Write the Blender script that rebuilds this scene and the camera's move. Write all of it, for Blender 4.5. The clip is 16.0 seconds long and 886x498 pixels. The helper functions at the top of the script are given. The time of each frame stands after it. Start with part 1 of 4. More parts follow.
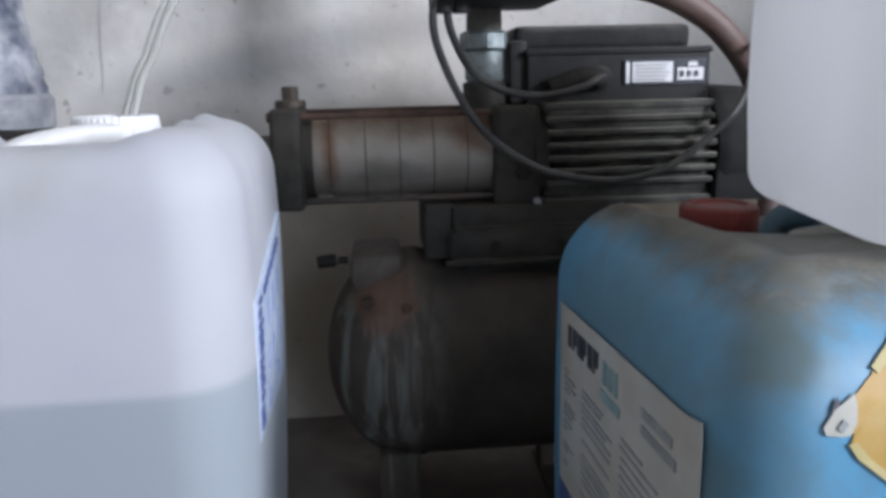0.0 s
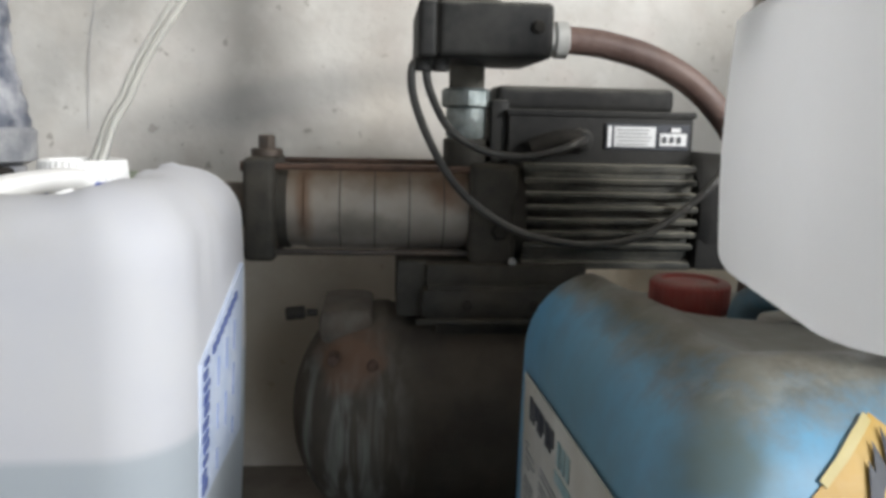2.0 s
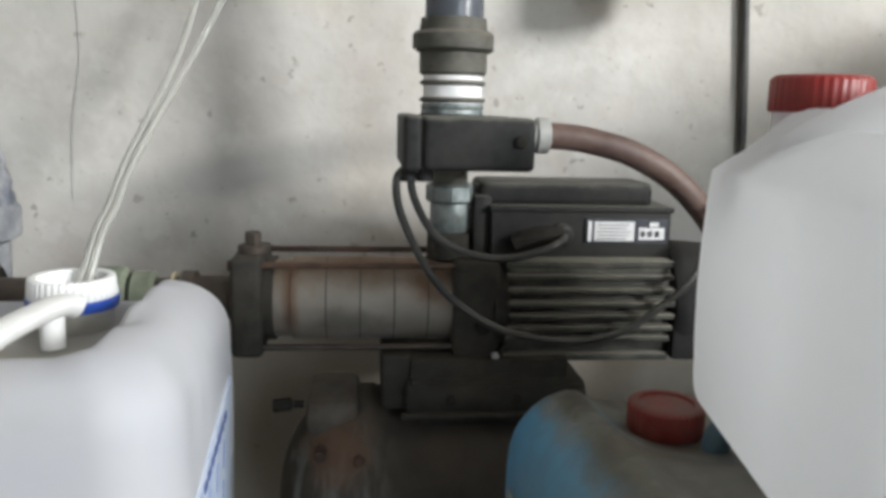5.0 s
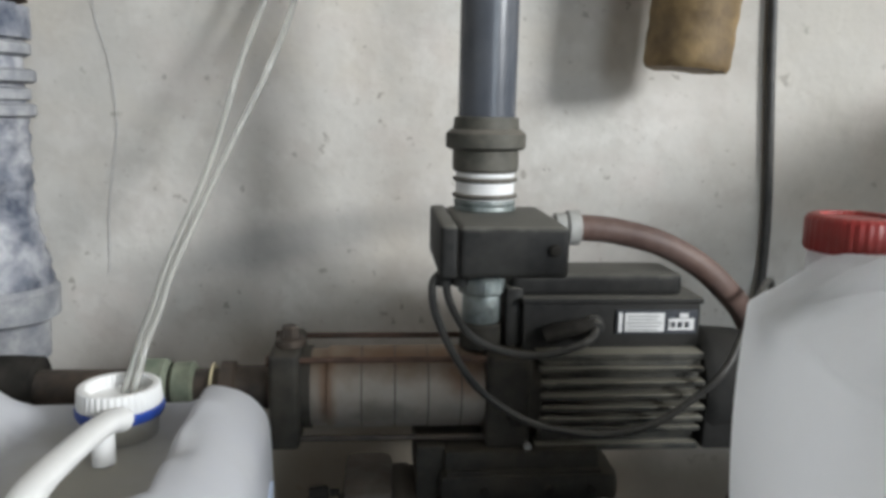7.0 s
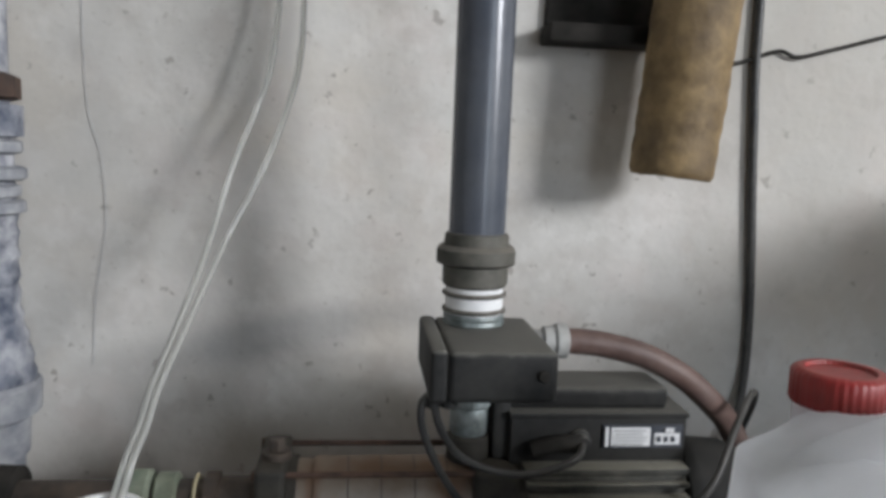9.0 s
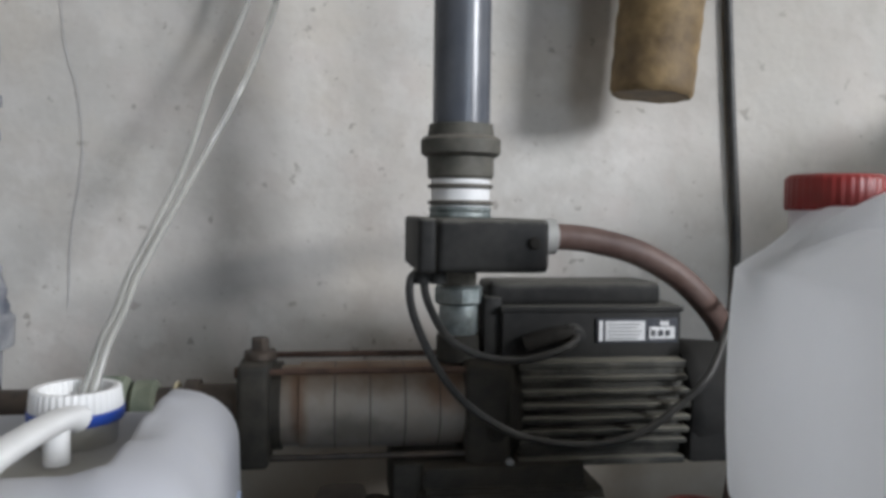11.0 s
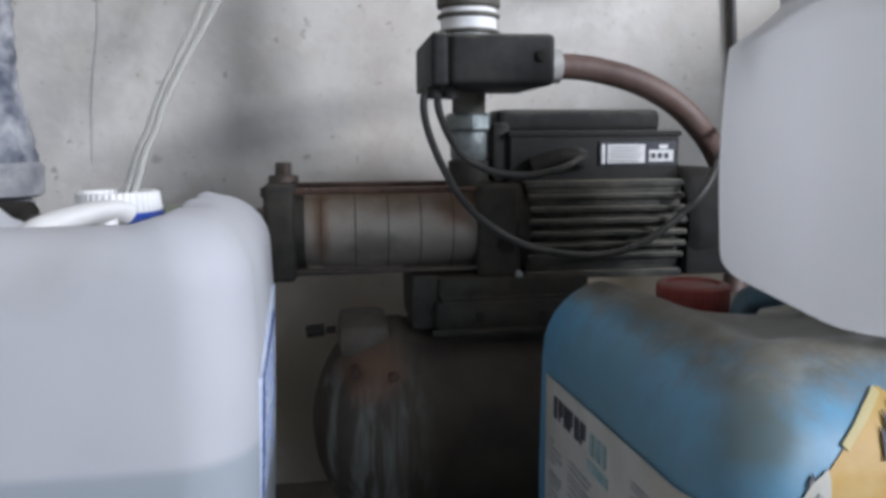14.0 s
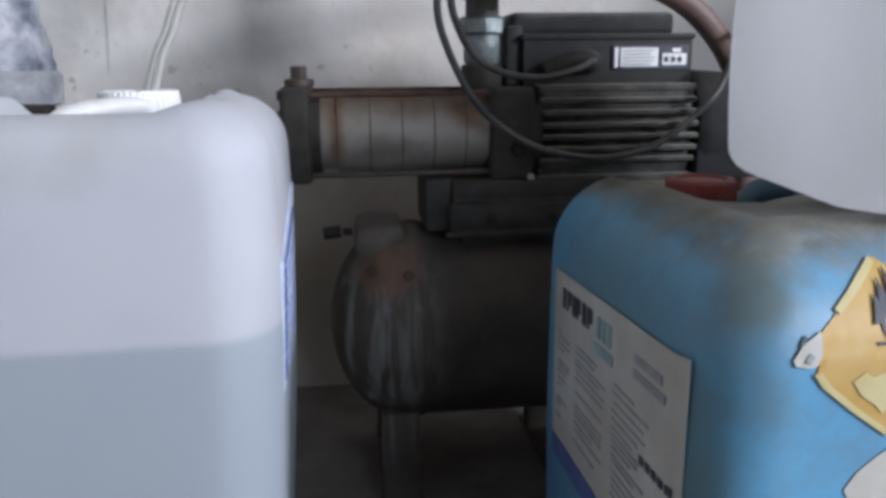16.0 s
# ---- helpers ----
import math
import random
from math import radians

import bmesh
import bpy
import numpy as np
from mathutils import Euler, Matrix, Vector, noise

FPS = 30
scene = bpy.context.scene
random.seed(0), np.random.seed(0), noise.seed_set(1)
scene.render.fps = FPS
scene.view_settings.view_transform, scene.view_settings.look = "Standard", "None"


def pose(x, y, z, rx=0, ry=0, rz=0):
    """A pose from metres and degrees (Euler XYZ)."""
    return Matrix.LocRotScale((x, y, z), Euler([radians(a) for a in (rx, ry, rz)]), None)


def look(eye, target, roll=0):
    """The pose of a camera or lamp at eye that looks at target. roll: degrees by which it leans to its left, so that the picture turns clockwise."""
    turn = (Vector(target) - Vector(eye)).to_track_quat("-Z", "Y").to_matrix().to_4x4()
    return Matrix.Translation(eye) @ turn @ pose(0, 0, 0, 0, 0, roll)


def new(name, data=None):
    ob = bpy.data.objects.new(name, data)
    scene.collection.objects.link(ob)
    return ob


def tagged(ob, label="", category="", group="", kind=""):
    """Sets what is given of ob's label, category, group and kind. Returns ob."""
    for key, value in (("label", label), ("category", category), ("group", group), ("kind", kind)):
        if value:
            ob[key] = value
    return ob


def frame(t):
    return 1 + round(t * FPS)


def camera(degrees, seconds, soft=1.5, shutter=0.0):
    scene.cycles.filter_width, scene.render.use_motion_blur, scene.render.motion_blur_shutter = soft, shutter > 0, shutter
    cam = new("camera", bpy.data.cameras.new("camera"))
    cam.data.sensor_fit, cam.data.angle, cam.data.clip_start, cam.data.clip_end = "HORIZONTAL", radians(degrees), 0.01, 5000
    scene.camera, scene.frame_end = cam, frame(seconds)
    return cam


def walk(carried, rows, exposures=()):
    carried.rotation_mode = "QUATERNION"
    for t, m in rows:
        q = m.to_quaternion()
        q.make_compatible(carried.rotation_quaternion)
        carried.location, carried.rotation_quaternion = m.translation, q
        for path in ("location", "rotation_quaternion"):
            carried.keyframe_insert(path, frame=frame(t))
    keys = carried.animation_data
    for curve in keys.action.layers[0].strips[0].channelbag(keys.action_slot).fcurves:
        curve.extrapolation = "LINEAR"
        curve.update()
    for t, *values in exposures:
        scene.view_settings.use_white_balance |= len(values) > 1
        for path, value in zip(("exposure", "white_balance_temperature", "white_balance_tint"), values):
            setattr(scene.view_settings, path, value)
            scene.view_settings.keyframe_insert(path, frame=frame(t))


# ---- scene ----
from mathutils.bvhtree import BVHTree

cam = camera(60.0, 16.0, soft=3.6, shutter=0.4)
PATH = [
    (0, (-0.06, 0.148, 0.505), (0.103, 2.094, 0.077), -1.4),
    (0.5, (-0.056, 0.147, 0.501), (0.136, 2.082, 0.031), -1.7),
    (1, (-0.043, 0.156, 0.509), (0.101, 2.112, 0.115), 0.2),
    (1.5, (-0.024, 0.163, 0.519), (0.129, 2.128, 0.181), 1.2),
    (2, (-0.027, 0.165, 0.524), (0.131, 2.13, 0.188), 1.3),
    (2.5, (-0.024, 0.168, 0.53), (0.102, 2.135, 0.189), 1.4),
    (3, (-0.026, 0.171, 0.544), (0.121, 2.137, 0.206), 1.7),
    (3.5, (-0.028, 0.172, 0.556), (0.122, 2.135, 0.206), 1.4),
    (4, (-0.023, 0.167, 0.57), (0.152, 2.131, 0.231), 0.8),
    (6.5, (-0.052, 0.173, 0.73), (0.19, 2.114, 0.315), 2.5),
    (7, (-0.054, 0.174, 0.737), (0.115, 2.134, 0.375), 1.1),
    (7.5, (-0.058, 0.178, 0.769), (0.14, 2.135, 0.405), 2.4),
    (8, (-0.062, 0.178, 0.798), (0.147, 2.136, 0.451), 2.3),
    (8.2, (-0.061, 0.179, 0.82), (0.148, 2.138, 0.475), 2.5),
    (9.2, (-0.066, 0.181, 0.815), (0.152, 2.155, 0.585), 2.1),
    (10.3, (-0.070, 0.183, 0.695), (0.158, 2.163, 0.558), 1.7),
    (10.5, (-0.071, 0.183, 0.681), (0.166, 2.161, 0.51), 1.6),
    (11, (-0.066, 0.179, 0.637), (0.198, 2.159, 0.535), 0.7),
    (11.5, (-0.067, 0.172, 0.617), (0.226, 2.148, 0.532), 0.5),
    (12, (-0.068, 0.165, 0.594), (0.236, 2.139, 0.492), 0.3),
    (12.5, (-0.079, 0.157, 0.568), (0.227, 2.13, 0.449), -0.1),
    (13, (-0.078, 0.145, 0.552), (0.224, 2.114, 0.364), -0.3),
    (13.5, (-0.081, 0.136, 0.542), (0.203, 2.103, 0.324), -0.4),
    (14, (-0.088, 0.121, 0.528), (0.177, 2.083, 0.242), -0.4),
    (14.5, (-0.084, 0.114, 0.521), (0.146, 2.071, 0.183), -0.7),
    (15, (-0.085, 0.106, 0.515), (0.169, 2.057, 0.155), -0.8),
    (15.5, (-0.091, 0.096, 0.506), (0.144, 2.039, 0.097), -0.7),
    (16, (-0.092, 0.096, 0.5), (0.134, 2.029, 0.039), -0.6),
]
walk(cam, [(t, look(eye, target, roll)) for t, eye, target, roll in PATH],
     exposures=[(0, 0.0, 5600, 13), (0.5, 0.15, 5930, 11), (1.5, 0.15, 6220, 9), (4, 0.12, 6200, 7), (6.5, -0.14, 6080, 7), (7, -0.22, 6050, 7), (8, -0.33, 5950, 9), (10.5, -0.55, 5950, 10), (11, -0.46, 5920, 10), (12, -0.38, 5880, 11), (12.5, -0.27, 5830, 10), (14, -0.19, 5700, 12), (16, -0.08, 5600, 14)])

# ---- world and light ----
world = bpy.data.worlds.new("World")
scene.world = world
world.use_nodes = True
wn = world.node_tree
sky = wn.nodes.new("ShaderNodeTexSky")
sky.sky_type, sky.sun_disc = 'NISHITA', False
sky.sun_elevation, sky.sun_rotation = radians(35), radians(120)
wn.links.new(sky.outputs[0], wn.nodes["Background"].inputs[0])
wn.nodes["Background"].inputs[1].default_value = 0.12


def area_lamp(name, eye, target, sx, sy, watts, colour):
    data = bpy.data.lights.new(name, 'AREA')
    data.shape, data.size, data.size_y, data.energy, data.color = 'RECTANGLE', sx, sy, watts, colour
    ob = new(name, data)
    ob.matrix_world = look(eye, target)
    return ob


area_lamp("window_daylight", (4.8, -3.38, 2.5), (4.8, 1.0, 2.5), 1.9, 1.15, 720.0, (1.0, 0.97, 0.94))
# unseen fill lamp, added to brighten the fronts; no doorway is known
area_lamp("front_fill_lamp", (1.5, -3.3, 1.25), (0.0, 1.0, 0.5), 1.0, 2.0, 42.0, (0.88, 0.94, 1.0))


# ---- materials ----
def surface(name, c1, c2, scale=40.0, rough=0.6, metal=0.0, bump=0.2, bump_scale=None, dirt=None, dirt_amount=0.0,
            dirt_scale=9.0, rough2=None, top_dust=0.0, sss=0.0, coat=0.0, bump_dist=0.002, dust_from=0.3, dust_noise=1.1):
    m = bpy.data.materials.new(name)
    m.use_nodes = True
    n, l = m.node_tree.nodes, m.node_tree.links
    b = n["Principled BSDF"]
    tc = n.new("ShaderNodeTexCoord")
    nz = n.new("ShaderNodeTexNoise")
    nz.inputs["Scale"].default_value, nz.inputs["Detail"].default_value, nz.inputs["Roughness"].default_value = scale, 6, 0.6
    l.new(tc.outputs["Object"], nz.inputs["Vector"])
    r = n.new("ShaderNodeValToRGB")
    r.color_ramp.elements[0].position, r.color_ramp.elements[1].position = 0.35, 0.65
    r.color_ramp.elements[0].color, r.color_ramp.elements[1].color = (*c1, 1), (*c2, 1)
    l.new(nz.outputs["Fac"], r.inputs["Fac"])
    out = r.outputs["Color"]
    if dirt:
        nd = n.new("ShaderNodeTexNoise")
        nd.inputs["Scale"].default_value, nd.inputs["Detail"].default_value, nd.inputs["Roughness"].default_value = dirt_scale, 8, 0.65
        l.new(tc.outputs["Object"], nd.inputs["Vector"])
        rd = n.new("ShaderNodeValToRGB")
        rd.color_ramp.elements[0].position, rd.color_ramp.elements[1].position = 0.42, 0.7
        rd.color_ramp.elements[0].color, rd.color_ramp.elements[1].color = (0, 0, 0, 1), (dirt_amount,) * 3 + (1,)
        l.new(nd.outputs["Fac"], rd.inputs["Fac"])
        fac = rd.outputs["Color"]
        if top_dust:
            geo = n.new("ShaderNodeNewGeometry")
            sp = n.new("ShaderNodeSeparateXYZ")
            l.new(geo.outputs["Normal"], sp.inputs[0])
            mr = n.new("ShaderNodeMapRange")
            mr.inputs[1].default_value, mr.inputs[2].default_value = dust_from, max(0.85, dust_from + 0.3)
            mr.inputs[3].default_value, mr.inputs[4].default_value = 0.0, top_dust
            mul = n.new("ShaderNodeMath")
            mul.operation, mul.use_clamp = 'ADD', True
            nt = n.new("ShaderNodeTexNoise")
            nt.inputs["Scale"].default_value, nt.inputs["Detail"].default_value, nt.inputs["Roughness"].default_value = 34.0, 9, 0.7
            l.new(tc.outputs["Object"], nt.inputs["Vector"])
            mt = n.new("ShaderNodeMath")
            mt.operation = 'MULTIPLY_ADD'
            mt.inputs[1].default_value = dust_noise
            ms = n.new("ShaderNodeMath")
            ms.operation = 'SUBTRACT'
            ms.inputs[1].default_value = 0.5
            l.new(nt.outputs["Fac"], ms.inputs[0])
            l.new(ms.outputs[0], mt.inputs[0])
            l.new(sp.outputs["Z"], mt.inputs[2])
            l.new(mt.outputs[0], mr.inputs[0])
            l.new(mr.outputs[0], mul.inputs[0])
            l.new(fac, mul.inputs[1])
            fac = mul.outputs[0]
        mx = n.new("ShaderNodeMixRGB")
        mx.inputs[2].default_value = (*dirt, 1)
        l.new(fac, mx.inputs[0])
        l.new(out, mx.inputs[1])
        out = mx.outputs[0]
    l.new(out, b.inputs["Base Color"])
    b.inputs["Roughness"].default_value, b.inputs["Metallic"].default_value = rough, metal
    if rough2 is not None:
        mr = n.new("ShaderNodeMapRange")
        mr.inputs[3].default_value, mr.inputs[4].default_value = rough, rough2
        l.new(nz.outputs["Fac"], mr.inputs[0])
        l.new(mr.outputs[0], b.inputs["Roughness"])
    if sss:
        b.inputs["Subsurface Weight"].default_value = sss
        b.inputs["Subsurface Radius"].default_value = (0.02, 0.02, 0.018)
        b.inputs["Subsurface Scale"].default_value = 1.0
    if coat:
        b.inputs["Coat Weight"].default_value = coat
    if bump:
        nb = n.new("ShaderNodeTexNoise")
        nb.inputs["Scale"].default_value, nb.inputs["Detail"].default_value = bump_scale or scale * 3, 5
        l.new(tc.outputs["Object"], nb.inputs["Vector"])
        bp = n.new("ShaderNodeBump")
        bp.inputs["Strength"].default_value, bp.inputs["Distance"].default_value = bump, bump_dist
        l.new(nb.outputs["Fac"], bp.inputs["Height"])
        l.new(bp.outputs[0], b.inputs["Normal"])
    return m


def mix_in(m, fac_socket, colour):
    """Lays one more colour over a material's base colour."""
    n, l = m.node_tree.nodes, m.node_tree.links
    b = n["Principled BSDF"]
    old = b.inputs["Base Color"].links[0].from_socket
    mx = n.new("ShaderNodeMixRGB")
    mx.inputs[2].default_value = (*colour, 1)
    l.new(fac_socket, mx.inputs[0])
    l.new(old, mx.inputs[1])
    l.new(mx.outputs[0], b.inputs["Base Color"])


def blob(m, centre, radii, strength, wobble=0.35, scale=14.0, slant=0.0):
    """A soft noisy ellipsoid patch, for stains and for painted shade."""
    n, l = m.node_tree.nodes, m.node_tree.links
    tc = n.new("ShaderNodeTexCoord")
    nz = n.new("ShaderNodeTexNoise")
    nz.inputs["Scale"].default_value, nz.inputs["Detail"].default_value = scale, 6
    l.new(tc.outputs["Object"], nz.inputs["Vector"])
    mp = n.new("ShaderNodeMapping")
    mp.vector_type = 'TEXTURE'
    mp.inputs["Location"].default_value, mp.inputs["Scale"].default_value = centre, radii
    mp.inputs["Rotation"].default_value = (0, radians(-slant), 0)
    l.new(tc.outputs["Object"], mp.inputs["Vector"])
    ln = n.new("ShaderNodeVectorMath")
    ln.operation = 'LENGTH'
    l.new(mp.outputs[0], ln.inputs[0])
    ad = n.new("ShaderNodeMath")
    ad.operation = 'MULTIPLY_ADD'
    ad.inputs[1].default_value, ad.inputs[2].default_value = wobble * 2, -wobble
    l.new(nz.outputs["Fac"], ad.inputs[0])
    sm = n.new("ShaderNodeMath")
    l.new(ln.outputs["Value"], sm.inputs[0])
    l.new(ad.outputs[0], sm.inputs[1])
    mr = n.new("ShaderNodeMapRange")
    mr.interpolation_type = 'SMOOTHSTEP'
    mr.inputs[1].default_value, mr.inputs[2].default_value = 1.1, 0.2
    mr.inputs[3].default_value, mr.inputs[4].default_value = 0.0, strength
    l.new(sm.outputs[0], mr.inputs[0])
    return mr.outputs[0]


PLASTER = surface("plaster", (0.56, 0.54, 0.50), (0.66, 0.64, 0.60), 5, 0.9, bump=0.35, bump_scale=55,
                  dirt=(0.36, 0.34, 0.30), dirt_amount=0.3, dirt_scale=4.0, bump_dist=0.003)
CONCRETE = surface("concrete_floor", (0.10, 0.088, 0.076), (0.16, 0.142, 0.122), 12, 0.9, bump=0.4, dirt=(0.07, 0.06, 0.055), dirt_amount=0.6)
PAINTED = surface("painted_plaster", (0.32, 0.31, 0.29), (0.40, 0.39, 0.37), 4, 0.9, bump=0.2)
CAST = surface("dark_cast_iron", (0.028, 0.027, 0.024), (0.048, 0.045, 0.038), 60, 0.65, bump=0.3, dirt=(0.07, 0.06, 0.046), dirt_amount=0.5, dirt_scale=22, top_dust=0.35)
MOTOR = surface("grey_black_motor_paint", (0.026, 0.027, 0.025), (0.042, 0.042, 0.038), 50, 0.65, bump=0.15, dirt=(0.21, 0.2, 0.165), dirt_amount=0.4, dirt_scale=22, top_dust=0.85)
BOXPL = surface("black_terminal_plastic", (0.015, 0.015, 0.015), (0.023, 0.023, 0.022), 70, 0.62, bump=0.1, dirt=(0.17, 0.165, 0.145), dirt_amount=0.12, dirt_scale=14, top_dust=0.65)
FANPAINT = surface("dark_fan_cover_paint", (0.016, 0.016, 0.016), (0.026, 0.026, 0.025), 50, 0.8, bump=0.12, dirt=(0.04, 0.038, 0.033), dirt_amount=0.35, dirt_scale=16, top_dust=0.3)
STEEL = surface("stained_stainless_steel", (0.27, 0.25, 0.22), (0.36, 0.33, 0.29), 14, 0.55, 0.45, bump=0.1, dirt=(0.20, 0.15, 0.105), dirt_amount=0.45, dirt_scale=11, rough2=0.7, top_dust=0.7)
RUST = surface("rusty_steel", (0.06, 0.036, 0.026), (0.12, 0.07, 0.048), 45, 0.85, 0.2, bump=0.4, dirt=(0.05, 0.04, 0.035), dirt_amount=0.7, dirt_scale=20)
DARKSTEEL = surface("dark_oiled_steel", (0.045, 0.04, 0.036), (0.085, 0.07, 0.058), 40, 0.6, 0.4, bump=0.25, dirt=(0.13, 0.09, 0.06), dirt_amount=0.5, dirt_scale=18)
GALV = surface("galvanised_fitting", (0.10, 0.125, 0.125), (0.31, 0.35, 0.345), 55, 0.5, 0.45, bump=0.3, dirt=(0.12, 0.115, 0.10), dirt_amount=0.75, dirt_scale=28)
TAPE = surface("white_thread_tape", (0.72, 0.72, 0.72), (0.85, 0.85, 0.84), 60, 0.5, bump=0.2)
PVC = surface("grey_pvc", (0.062, 0.070, 0.088), (0.085, 0.094, 0.112), 20, 0.27, bump=0.05, dirt=(0.15, 0.15, 0.15), dirt_amount=0.25)
PVCDIRT = surface("dusty_grey_fitting", (0.055, 0.054, 0.044), (0.095, 0.092, 0.076), 40, 0.7, bump=0.2, dirt=(0.2, 0.18, 0.15), dirt_amount=0.4, dirt_scale=25, top_dust=0.5)
HOSE = surface("brown_rubber_hose", (0.085, 0.05, 0.042), (0.14, 0.088, 0.072), 30, 0.55, bump=0.2, bump_scale=160, dirt=(0.24, 0.19, 0.17), dirt_amount=0.35, dirt_scale=20)
RUBBER = surface("black_cable_rubber", (0.022, 0.022, 0.021), (0.04, 0.039, 0.037), 30, 0.5, bump=0.1, dirt=(0.16, 0.15, 0.13), dirt_amount=0.3, dirt_scale=25, top_dust=0.25)
CLAY = surface("old_ochre_pipe", (0.14, 0.092, 0.038), (0.27, 0.185, 0.082), 26, 0.7, bump=0.5, bump_scale=60, dirt=(0.07, 0.05, 0.035), dirt_amount=0.75, dirt_scale=12, bump_dist=0.004)
MATTBLACK = surface("matt_black_surface", (0.017, 0.016, 0.014), (0.034, 0.031, 0.027), 30, 0.9, bump=0.4)
HDPE = surface("milky_polyethylene", (0.55, 0.56, 0.60), (0.61, 0.62, 0.655), 9, 0.62, bump=0.06, bump_scale=30, dirt=(0.42, 0.40, 0.33), dirt_amount=0.1, dirt_scale=18, top_dust=0.0)
HDPE2 = surface("milky_polyethylene_can", (0.84, 0.85, 0.86), (0.88, 0.885, 0.89), 9, 0.42, bump=0.06, bump_scale=30, dirt=(0.40, 0.38, 0.33), dirt_amount=0.12, dirt_scale=12, top_dust=0.12)
WHITEPL = surface("white_plastic", (0.78, 0.78, 0.77), (0.84, 0.84, 0.83), 30, 0.4, bump=0.05)
BLUERING = surface("blue_ring_plastic", (0.02, 0.06, 0.32), (0.03, 0.08, 0.4), 30, 0.4, bump=0)
BLUEPL = surface("blue_polyethylene", (0.105, 0.285, 0.45), (0.128, 0.325, 0.495), 8, 0.42, bump=0.06, bump_scale=40, dirt=(0.135, 0.122, 0.092), dirt_amount=0.3, dirt_scale=40, top_dust=0.95, dust_from=0.64, dust_noise=0.55)
REDPL = surface("red_plastic", (0.20, 0.014, 0.012), (0.29, 0.024, 0.02), 25, 0.45, bump=0.08, dirt=(0.12, 0.06, 0.045), dirt_amount=0.4, dirt_scale=20)
REDDUST = surface("dusty_red_plastic", (0.20, 0.024, 0.018), (0.28, 0.04, 0.03), 25, 0.6, bump=0.08, dirt=(0.13, 0.085, 0.07), dirt_amount=0.6, dirt_scale=24, top_dust=0.5)
PAPER = surface("soiled_label_paper", (0.44, 0.44, 0.40), (0.54, 0.54, 0.50), 14, 0.7, bump=0.05, dirt=(0.3, 0.24, 0.15), dirt_amount=0.45, dirt_scale=10)
PAPERW = surface("white_label", (0.74, 0.75, 0.76), (0.82, 0.82, 0.82), 30, 0.5, bump=0.0)
INK = surface("dark_print", (0.035, 0.04, 0.05), (0.06, 0.065, 0.08), 60, 0.6, bump=0)
INKGREY = surface("grey_print", (0.25, 0.26, 0.26), (0.34, 0.35, 0.35), 60, 0.6, bump=0)
INKTEAL = surface("teal_print", (0.20, 0.32, 0.34), (0.30, 0.41, 0.42), 60, 0.6, bump=0)
INKBLUE = surface("blue_print", (0.07, 0.10, 0.28), (0.11, 0.15, 0.35), 60, 0.5, bump=0)
INKPALE = surface("pale_blue_print", (0.22, 0.29, 0.5), (0.3, 0.36, 0.56), 60, 0.5, bump=0)
LABELBLUE = surface("pale_blue_label", (0.46, 0.54, 0.70), (0.60, 0.66, 0.78), 30, 0.5, bump=0)
PALEYELLOW = surface("pale_yellow_paper", (0.44, 0.36, 0.14), (0.54, 0.47, 0.24), 20, 0.6, bump=0.03)
YELLOW = surface("yellow_hazard_label", (0.42, 0.245, 0.03), (0.50, 0.31, 0.05), 16, 0.5, bump=0.03, dirt=(0.60, 0.50, 0.30), dirt_amount=0.4, dirt_scale=14)
TANK = surface("dark_painted_tank", (0.052, 0.046, 0.039), (0.085, 0.075, 0.061), 16, 0.75, bump=0.25, dirt=(0.09, 0.065, 0.045), dirt_amount=0.4, dirt_scale=9)
CORRODED = surface("corroded_blue_grey_metal", (0.05, 0.06, 0.09), (0.6, 0.6, 0.62), 19, 0.75, 0.1, bump=0.7, bump_scale=45, dirt=(0.13, 0.15, 0.2), dirt_amount=0.7, dirt_scale=16, bump_dist=0.004)
CHALK = surface("chalky_grey_metal", (0.24, 0.25, 0.27), (0.44, 0.44, 0.45), 30, 0.8, bump=0.4, dirt=(0.1, 0.11, 0.14), dirt_amount=0.6, dirt_scale=22)
GREENISH = surface("verdigris_brass", (0.16, 0.2, 0.15), (0.3, 0.33, 0.25), 40, 0.5, 0.3, bump=0.2, dirt=(0.1, 0.09, 0.06), dirt_amount=0.5, dirt_scale=25)
OCHRE = surface("yellowed_fibre", (0.42, 0.36, 0.2), (0.5, 0.44, 0.28), 40, 0.6, bump=0.1)
DUSTYLUG = surface("dusty_brown_steel", (0.075, 0.065, 0.052), (0.12, 0.105, 0.085), 40, 0.85, bump=0.4, dirt=(0.09, 0.055, 0.04), dirt_amount=0.6, dirt_scale=25)
DARKBLUE = surface("grimy_blue_plastic", (0.05, 0.12, 0.18), (0.09, 0.18, 0.25), 20, 0.6, bump=0.1, dirt=(0.16, 0.15, 0.12), dirt_amount=0.7, dirt_scale=25, top_dust=0.5)
DULLWHITE = surface("dull_white_plastic", (0.36, 0.36, 0.345), (0.47, 0.47, 0.45), 40, 0.6, bump=0.1, dirt=(0.2, 0.19, 0.17), dirt_amount=0.5, dirt_scale=30)
SCREW = surface("bright_screw", (0.55, 0.55, 0.54), (0.7, 0.7, 0.68), 60, 0.35, 0.8, bump=0)

for m in (CAST, MOTOR, BOXPL, FANPAINT, MATTBLACK, TANK):
    m.node_tree.nodes["Principled BSDF"].inputs["Specular IOR Level"].default_value = 0.2

